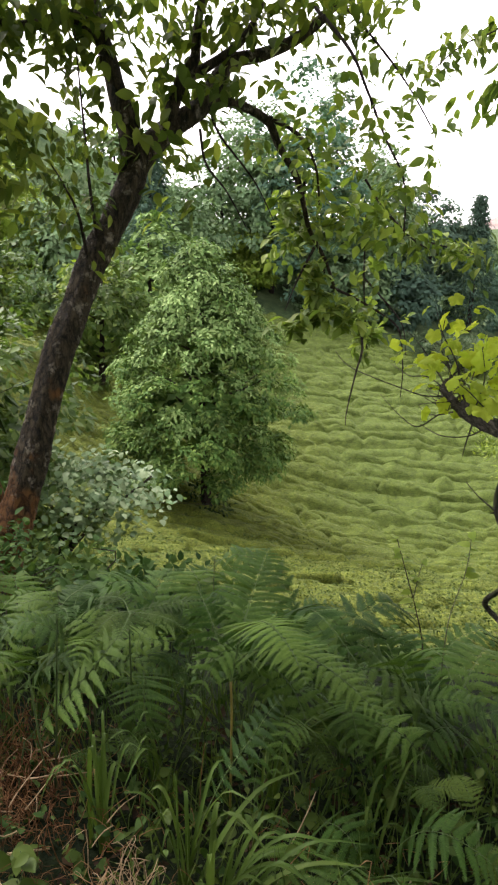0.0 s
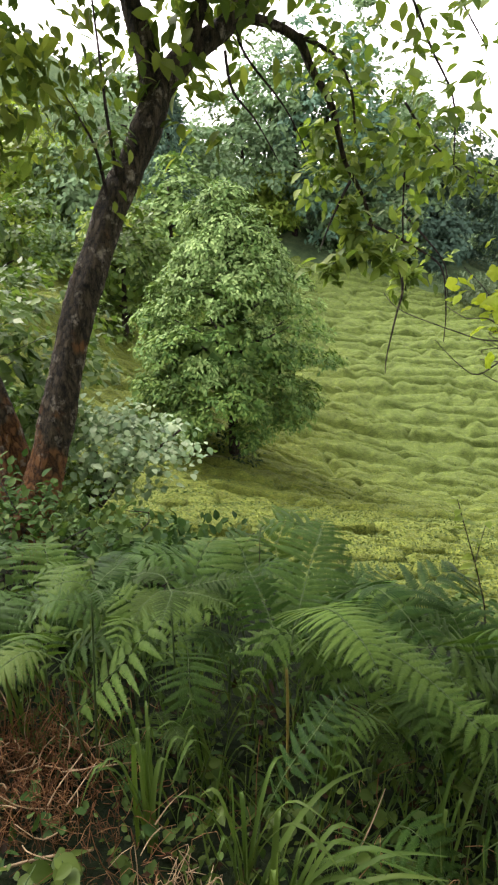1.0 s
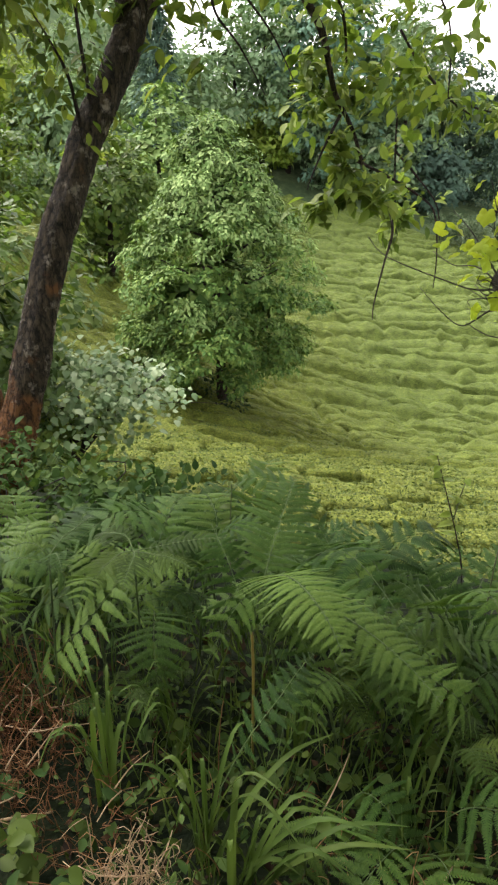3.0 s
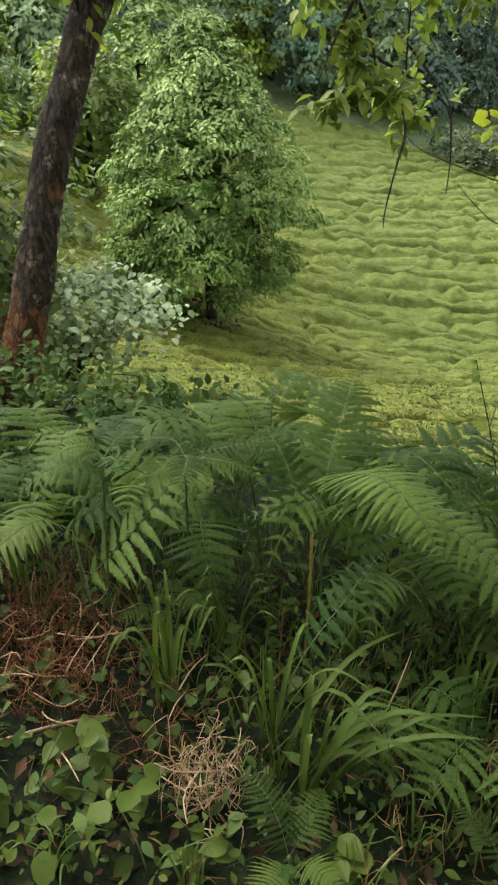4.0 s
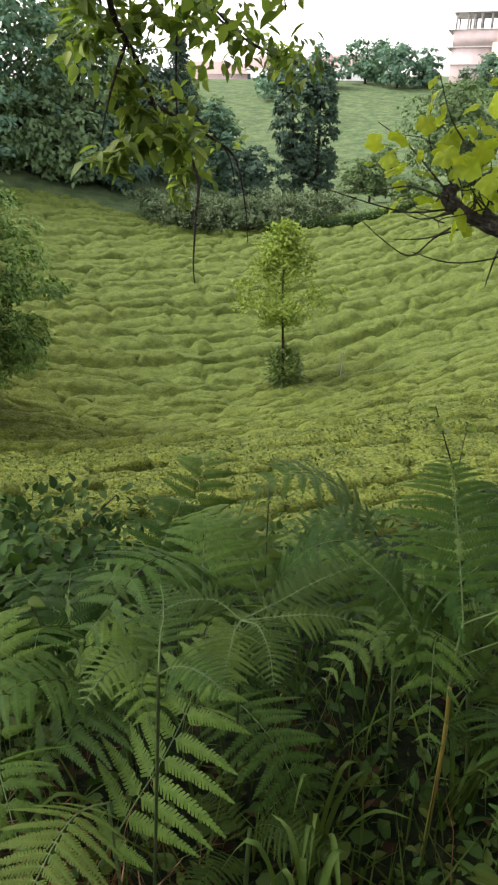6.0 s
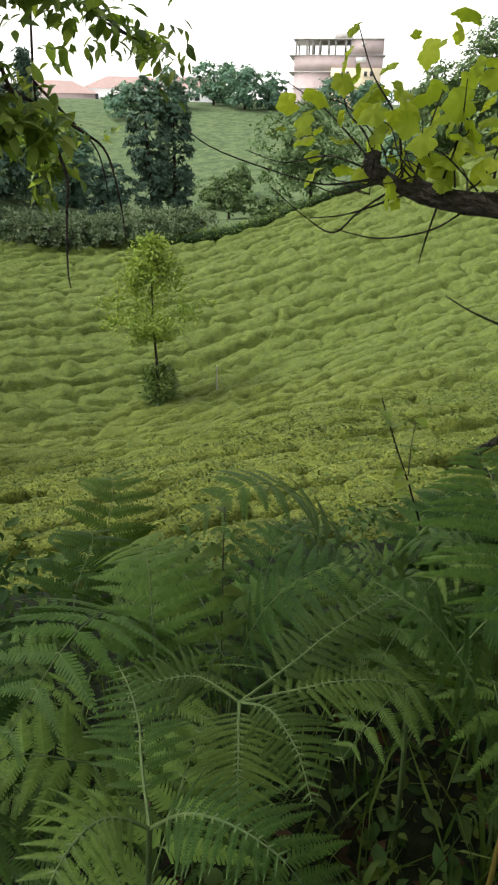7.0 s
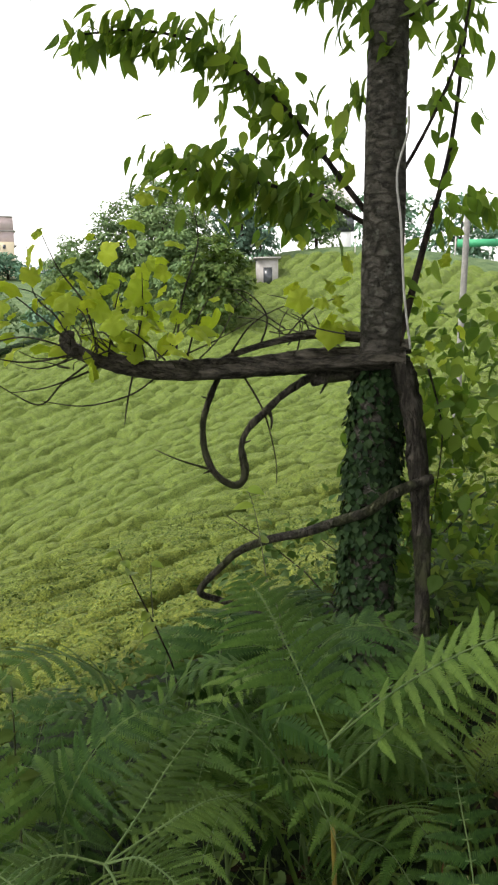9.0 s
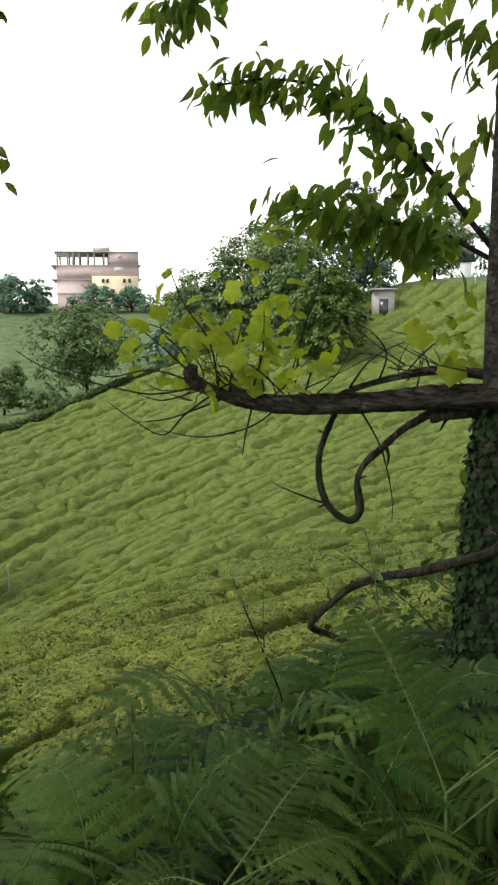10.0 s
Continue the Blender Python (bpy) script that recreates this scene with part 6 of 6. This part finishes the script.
def weed(x, y, n, size, height, seed, label="low weed with rounded bright green leaves"):
    g = rng_of(seed)
    z = gz(x, y)
    t = thing("weed", label, "weed", (x, y, z), "broad-leaved weeds")
    kinds = [mesh_of("leaf", *big_leaf(size, size * 0.72, seed + 50 + k, 0.15), weed_leaf) for k in range(3)]
    tops = []
    for k in range(max(2, n // 4)):
        e = np.array([g.normal(0, 0.09), g.normal(0, 0.09), height * g.uniform(0.6, 1.1)])
        part("stem", tube([(0, 0, -0.03), e * [0.4, 0.4, 0.6], e], 0.003, 0.0015, 5, 8), fern_stalk, t)
        tops.append(e)
    for k in range(n):
        e = tops[k % len(tops)]
        p = e * g.uniform(0.55, 1.0) + g.normal(0, 0.025, 3)
        a = g.random() * 6.283
        shared("leaf", kinds[k % 3], t, set_leaf(p, (math.cos(a), math.sin(a), -0.2 + 0.3 * g.normal()), np.array([0, -0.35, 1]) + g.normal(0, 0.25, 3)) @ Matrix.Scale(g.uniform(0.6, 1.15), 4))


for k, (x, y, n, s, h) in enumerate([(-0.62, 1.42, 14, 0.085, 0.22), (-0.72, 1.25, 12, 0.08, 0.2), (-0.5, 1.3, 8, 0.075, 0.2), (-0.85, 1.55, 8, 0.06, 0.22), (0.2, 1.6, 12, 0.06, 0.28), (0.35, 1.75, 10, 0.055, 0.3), (0.55, 1.5, 10, 0.06, 0.25),
                                       (0.28, 1.4, 8, 0.05, 0.22), (-0.3, 1.82, 8, 0.05, 0.3), (-1.15, 1.9, 10, 0.06, 0.3), (-1.3, 2.2, 10, 0.07, 0.35), (-1.6, 2.3, 10, 0.08, 0.4), (0.7, 1.75, 9, 0.06, 0.3), (-1.35, 1.95, 8, 0.09, 0.3),
                                       (-0.4, 1.12, 9, 0.08, 0.2), (0.1, 1.15, 8, 0.08, 0.22), (-0.9, 2.4, 10, 0.06, 0.4), (1.0, 1.9, 8, 0.06, 0.35)]):
    weed(x, y, n, s, h, 1200 + 11 * k)


def straw_heap(x, y, r, n, seed, label, straw=None):
    g = rng_of(seed)
    z = gz(x, y)
    t = thing("dry_grass", label, "dry grass", (x, y, z), "dry grass")
    t["kind"] = "stuff"
    bits = []
    for k in range(n):
        p = np.array([g.normal(0, r * 0.5), g.normal(0, r * 0.5), g.uniform(0.02, 0.16)])
        a = g.random() * 6.283
        l = g.uniform(0.05, 0.17)
        d = np.array([math.cos(a) * 0.6, math.sin(a) * 0.6, g.normal(0.3, 0.7)]) * l
        bits.append(tube([p, p + d * 0.4 + g.normal(0, 0.02, 3), p + d * 0.8 + g.normal(0, 0.02, 3), p + d - [0, 0, 0.3 * l]], 0.0016, 0.0008, 4, 7))
    part("stalks", bits, straw or dry_straw, t)["kind"] = "stuff"
    for k in range(n // 28):
        a = g.random() * 6.283
        p = np.array([g.normal(0, r * 0.4), g.normal(0, r * 0.4), 0.12 + 0.08 * g.random()])
        l = g.uniform(0.07, 0.19)
        d = np.array([math.cos(a), math.sin(a), g.normal(0.1, 0.45)]) * l
        part("stalk", tube([p, p + d * 0.5 + g.normal(0, 0.012, 3), p + d], 0.0026, 0.0014, 5, 6), pale_straw, t, "pale dry stalk")


for k, (x, y, n, h) in enumerate([(-0.62, 1.12, 12, 0.2), (-0.3, 1.05, 14, 0.22), (0.1, 1.08, 12, 0.2), (0.25, 1.22, 12, 0.18), (-0.85, 1.3, 12, 0.24), (0.45, 1.3, 14, 0.24), (-0.1, 1.4, 12, 0.22)]):
    grass_clump(x, y, n, h, 0.006, 1960 + 11 * k, label="small tuft of thin green grass in the litter")
straw_heap(-0.9, 1.95, 0.3, 420, 1401, "rusty brown heap of dry grass and dead fern")
straw_heap(-0.8, 1.72, 0.26, 300, 1402, "rusty brown heap of dry grass and dead fern")
straw_heap(-0.28, 1.32, 0.09, 130, 1403, "small tuft of pale dry grass", pale_straw)
straw_heap(-0.5, 1.5, 0.35, 160, 1404, "loose dry stalks on the ground")
straw_heap(0.3, 1.3, 0.35, 90, 1405, "loose dry stalks on the ground")


def fallen_stick():
    z = gz(-0.72, 1.52)
    t = thing("stick", "thin pale fallen stick lying on the litter", "stick", (-0.72, 1.52, z))
    part("shaft", tube([(-0.16, -0.04, 0.05), (0.0, 0.0, 0.075), (0.15, 0.05, 0.06)], 0.006, 0.0035, 7, 12, 0.08, 5), pale_straw, t)


fallen_stick()


def ground_cover():
    """Small leaves and thin grass over the whole bank."""
    g = rng_of(1500)
    n = 7000
    x = g.uniform(-4.5, 4.0, n)
    s = g.uniform(0.9, 5.0, n)
    y = (s - 0.3 * x) / 0.95
    z = ground_z(x, y)
    P = np.stack([x, y, z + g.uniform(0.0, 0.16, n) + 0.1 * (s > 3)], 1)
    D = g.normal(0, 1, (n, 3)) * [1, 1, 0.5]
    size = g.uniform(0.03, 0.075, n)
    ob = tagged(new("ground_cover"), "low leafy ground cover of ivy and weeds on the bank", "ground cover", kind="stuff")
    part("foliage", fine_leaves(P, D, g.normal(0, 0.5, (n, 3)) + [0, 0, 1], size, size * 0.6), bramble_leaf, ob)["kind"] = "stuff"
    m = 3000
    x = g.uniform(-1.4, 1.4, m)
    y = g.uniform(0.75, 2.3, m)
    keep = np.hypot(x + 0.9, (y - 1.75)) > 0.32
    x, y = x[keep], y[keep]
    m = len(x)
    P = np.stack([x, y, ground_z(x, y) + g.uniform(0, 0.14, m)], 1)
    D = g.normal(0, 1, (m, 3)) * [1, 1, 0.5] + [0, 0, 0.3]
    size = g.uniform(0.015, 0.042, m)
    part("foliage", fine_leaves(P, D, g.normal(0, 0.4, (m, 3)) + [0, -0.3, 1], size, size * 0.55), weed_leaf, ob)["kind"] = "stuff"
    m = 1500
    x, y = g.uniform(-1.6, 1.5, m), g.uniform(0.7, 2.6, m)
    P = np.stack([x, y, ground_z(x, y) + g.uniform(0.005, 0.07, m)], 1)
    size = g.uniform(0.025, 0.07, m)
    part("litter", leaves(P, g.normal(0, 1, (m, 3)) * [1, 1, 0.4], g.normal(0, 0.5, (m, 3)) + [0, 0, 1], size, size * 0.5, 0.35), dead_leaf, ob, "brown fallen leaves")["kind"] = "stuff"
    m = 3000
    x = g.uniform(-3.5, 3.2, m)
    s = g.uniform(1.15, 2.7, m)
    y = (s - 0.3 * x) / 0.95
    keep = (np.min(np.hypot(x[:, None] - EYES[None, :, 0], y[:, None] - EYES[None, :, 1]), 1) > 0.5) & ~((x < -0.55) & (x > -1.15) & (y < 1.95))
    x, y = x[keep], y[keep]
    m = len(x)
    P = np.stack([x, y, ground_z(x, y)], 1)
    D = g.normal(0, 0.35, (m, 3)) + [0, 0, 1]
    part("grass", leaves(P, D, g.normal(0, 1, (m, 3)), g.uniform(0.12, 0.42, m), g.uniform(0.004, 0.011, m)), grass_blade, ob)["kind"] = "stuff"


ground_cover()


def bramble_mounds():
    for k, (x, y, w, h, n) in enumerate([(-1.5, 3.6, 1.5, 0.4, 230), (-0.85, 4.1, 1.2, 0.32, 170), (-2.45, 3.7, 1.6, 0.6, 230), (-3.4, 5.6, 1.6, 1.5, 200), (-2.9, 2.9, 1.4, 0.9, 180), (-0.9, 3.2, 0.9, 0.3, 120), (2.3, 2.2, 0.9, 0.8, 120), (2.7, 3.0, 1.2, 0.6, 120)]):
        z = gz(x, y)
        t = thing("bramble", "low dark-leaved bramble thicket on the edge of the bank", "bramble", (x, y, z), "brambles")
        g = rng_of(1600 + k)
        for q in range(7):
            part("stem", tube([(g.normal(0, w * 0.2), g.normal(0, w * 0.2), -0.05), (g.normal(0, w * 0.2), g.normal(0, w * 0.2), h * 0.6), (g.normal(0, w * 0.3), g.normal(0, w * 0.3), h)], 0.006, 0.003, 5, 7, seed=q), twig_bark, t)
        P, O = crown_points(n, (0, 0, h * 0.42), w * 0.55, h * 1.15, 1620 + k, (1, 0.9))
        part("foliage", spray(P, O, 6, 0.07, 0.07, 0.046, 0.2, 1640 + k, 0.75, fine=True), bramble_leaf, t)


bramble_mounds()


def sprig(pts, n, seed, label, leaf=0.045, stem=0.0032):
    """A thin upright shoot with a few leaves."""
    t = thing("seedling", label, "seedling", pts[0], "seedlings")
    o = np.array(pts[0])
    q = [tuple(np.asarray(p) - o) for p in pts]
    part("stem", tube(q, stem, stem * 0.5, 6, 18, 0.1, seed), weed_stalk if stem < 0.004 else twig_bark, t)
    g = rng_of(seed)
    me = mesh_of("leaf", *big_leaf(leaf, leaf * 0.6, seed, 0.3), weed_leaf if leaf < 0.05 else light_leaf)
    for c in smooth_line(q[len(q) // 2:], n):
        a = g.random() * 6.283
        shared("leaf", me, t, set_leaf(c, (math.cos(a), math.sin(a), 0.1), np.array([0, -0.3, 1]) + g.normal(0, 0.3, 3)) @ Matrix.Scale(g.uniform(0.7, 1.2), 4))


sprig([(0.92, 2.86, -0.75), (0.9, 2.88, -0.3), (0.86, 2.92, -0.1), (0.8, 2.97, 0.1), (0.75, 3.0, 0.26)], 12, 1701, "thin dark shoot with light leaves at its top", 0.07, 0.0042)
sprig([(0.84, 2.93, -0.02), (0.86, 2.95, 0.08), (0.88, 2.96, 0.17)], 3, 1702, "short leafy side shoot above the ferns", 0.06)
sprig([(-0.13, 2.56, -0.7), (-0.125, 2.555, 0.0), (-0.116, 2.551, 0.35)], 9, 1703, "thin dark shoot with a few light leaves above the ferns")
sprig([(-0.75, 2.4, -0.6), (-0.74, 2.4, 0.0), (-0.78, 2.42, 0.25)], 9, 1704, "thin dark shoot with a few light leaves above the ferns")


sprig([(0.87, 2.42, -0.5), (0.874, 2.421, 0.035), (0.91, 2.492, 0.165), (0.965, 2.55, 0.297), (0.988, 2.589, 0.405), (0.994, 2.618, 0.47)], 10, 1706, "slender climbing shoot with soft green leaves", 0.06)


# ---- buildings and posts in the distance ----
def box(x0, y0, z0, x1, y1, z1):
    V = np.array([(x, y, z) for x in (x0, x1) for y in (y0, y1) for z in (z0, z1)], float)
    F = np.array([[0, 1, 3, 2], [4, 6, 7, 5], [0, 4, 5, 1], [2, 3, 7, 6], [0, 2, 6, 4], [1, 5, 7, 3]])
    return V, F


# Brick colour is whitened to hold the haze in front of the far walls.
haze_pale_brick = plain_material("bare_brick", (0.42, 0.33, 0.32), (0.54, 0.44, 0.43), 0.8, 0.9, 0.3, 0.02)
concrete = plain_material("raw_concrete", (0.3, 0.28, 0.26), (0.42, 0.4, 0.38), 0.7, 0.9, 0.3, 0.02)
render_yellow = plain_material("ochre_render", (0.52, 0.44, 0.3), (0.62, 0.54, 0.38), 0.6, 0.9, 0.2, 0.01)
pane_dark = plain_material("dark_pane", (0.03, 0.035, 0.04), (0.06, 0.065, 0.07), 2, 0.15, 0.0)
white_wall = plain_material("white_wall", (0.6, 0.6, 0.6), (0.75, 0.75, 0.74), 0.6, 0.8, 0.1)
roof_tile = plain_material("roof_tile", (0.27, 0.18, 0.16), (0.36, 0.26, 0.23), 1.2, 0.85, 0.3, 0.03)


def unfinished_house():
    t = thing("unfinished_building", "unfinished brick apartment block with bare concrete columns on top", "building")
    t.matrix_world = pose(81.2, 102.3, 5.5, 0, 0, -39) @ Matrix.Diagonal((0.92, 1, 0.8, 1))
    W, D = 15.6, 11.0
    for k, z in enumerate((0.0, 3.0, 6.0, 8.9)):
        x0 = -W / 2 - (0.9 if k in (1, 2) else 0.2)
        part("floor_slab", box(x0, 0, z - 0.22, W / 2 + (0.4 if k < 3 else 0), D, z), concrete, t)
    part("wall", box(-W / 2, 0.2, -7, -1.2, D, 2.78), haze_pale_brick, t)
    part("wall", box(-W / 2, 0.2, 3.0, W / 2, D, 5.78), haze_pale_brick, t)
    part("wall", box(-1.2, -0.5, -7, W / 2 - 0.2, D, 3.6), render_yellow, t, "ochre rendered lower storey")
    part("wall", box(2.2, 0.2, 6.0, W / 2, D, 8.68), haze_pale_brick, t, "bare brick infill on the top storey")
    for x in (-W / 2 + 0.3, -5.6, -4.6, -3.4, -1.8, -0.6, 1.2, 2.2, W / 2 - 0.4):
        for y in (0.3, D - 0.4):
            part("column", box(x - 0.16, y, 6.0, x + 0.16, y + 0.32, 8.68), concrete, t)
    part("stair_roof", box(-0.8, 2.0, 8.9, 2.4, 6.0, 10.0), concrete, t)
    for x, z in ((0.6, 2.2), (1.4, 2.2), (4.6, 2.2), (5.6, 2.2), (-0.4, 0.0), (2.4, 0.0), (5.0, 0.0), (6.4, 0.0)):
        w = part("window", box(x, -0.56, z, x + 0.55, -0.48, z + 0.8), pane_dark, t)
        part("sill", box(x - 0.06, -0.66, z - 0.08, x + 0.61, -0.5, z - 0.01), concrete, w)
    part("window", box(3.9, 0.1, 7.6, 4.5, 0.22, 8.3), white_wall, t)
    part("panel", box(3.0, 0.1, 4.6, 4.8, 0.22, 5.6), white_wall, t, "pale boarded opening")


unfinished_house()


def house(x, y, z, w, d, h, turn, wall, label, cover=None):
    t = thing("house", label, "house")
    t.matrix_world = pose(x, y, z, 0, 0, turn)
    part("wall", box(-w / 2, -d / 2, -4, w / 2, d / 2, h), wall, t)
    V = np.array([(-w / 2 - 0.5, -d / 2 - 0.5, h), (w / 2 + 0.5, -d / 2 - 0.5, h), (w / 2 + 0.5, d / 2 + 0.5, h), (-w / 2 - 0.5, d / 2 + 0.5, h), (-w / 4, 0, h + 2.2), (w / 4, 0, h + 2.2)], float)
    F = np.array([[0, 1, 5, 4], [2, 3, 4, 5], [1, 2, 5, 5], [3, 0, 4, 4]])
    me = bpy.data.meshes.new("roof")
    me.from_pydata([tuple(v) for v in V], [], [(0, 1, 5, 4), (2, 3, 4, 5), (1, 2, 5), (3, 0, 4), (0, 3, 2, 1)])
    me.materials.append(cover or roof_tile)
    new("roof", me).parent = t
    for k in range(4):
        part("window", box(-w / 2 + w * (k + 0.5) / 4 - 0.5, -d / 2 - 0.06, h - 2.2, -w / 2 + w * (k + 0.5) / 4 + 0.5, -d / 2 + 0.02, h - 0.9), pane_dark, t)


house(60.3, 138.4, 1.0, 16, 10, 4.5, -25, white_wall, "far white house with a red tiled roof")
house(46.0, 140.0, 0.5, 14, 10, 4.0, -15, haze_pale_brick, "far brick house with a red tiled roof")
house(75.0, 142.0, 2.0, 14, 10, 4.0, -30, white_wall, "far white house with a red tiled roof")
house(56.5, 26.0, 3.4, 2.4, 4.0, 4.0, -62, white_wall, "pale narrow house behind the trees on the crest", concrete)


def shed():
    t = thing("shed", "small shed with a pale sheet roof beside the trees", "shed")
    x, y = 36.2, 21.6
    t.matrix_world = pose(x, y, gz(x, y), 0, 0, -58)
    part("wall", box(-0.6, -1, -0.5, 0.6, 1, 1.3), concrete, t)
    part("roof", box(-0.75, -1.2, 1.3, 0.75, 1.2, 1.38), concrete, t)
    part("door", box(-0.25, -1.04, -0.4, 0.25, -0.99, 0.8), pane_dark, t)


shed()


def pole(x, y, h, r, material, label, name="utility_pole"):
    t = thing(name, label, "pole", (x, y, gz(x, y)))
    part("shaft", tube([(0, 0, -0.3), (0, 0, h * 0.5), (0, 0, h)], r, r * 0.7, 10, 8, 0.02), material, t)
    if h > 6:
        part("crossarm", box(-0.5, -0.05, h - 0.5, 0.5, 0.05, h - 0.4), material, t)


post_concrete = plain_material("dark_concrete", (0.12, 0.12, 0.11), (0.26, 0.25, 0.23), 2.5, 0.9, 0.4, 0.01)
pole(34.9, 28.5, 7.6, 0.1, concrete, "grey utility pole among the trees of the crest")
pole(12.6, 4.65, 5.6, 0.075, post_concrete, "dark grey concrete post on the tea slope")
pole(8.42, 17.26, 1.0, 0.022, concrete, "thin pale stake in the tea", "stake")


def green_fence():
    t = thing("fence", "green mesh fence along the crest", "fence")
    x, y = 41.0, 17.8
    t.matrix_world = pose(x, y, gz(x, y) + 0.1, 0, 0, -66)
    net = plain_material("green_net", (0.02, 0.2, 0.09), (0.04, 0.3, 0.13), 3, 0.7)
    for k in range(4):
        part("post", tube([(-0.2 + 3 * k, 0, -0.6), (-0.2 + 3 * k, 0, 0.7)], 0.04, 0.04, 6, 3), concrete, t)
        if k == 2:
            part("panel", box(-0.1 + 3 * k, -0.015, 0.1, 2.7 + 3 * k, 0.015, 0.55), net, t)


green_fence()
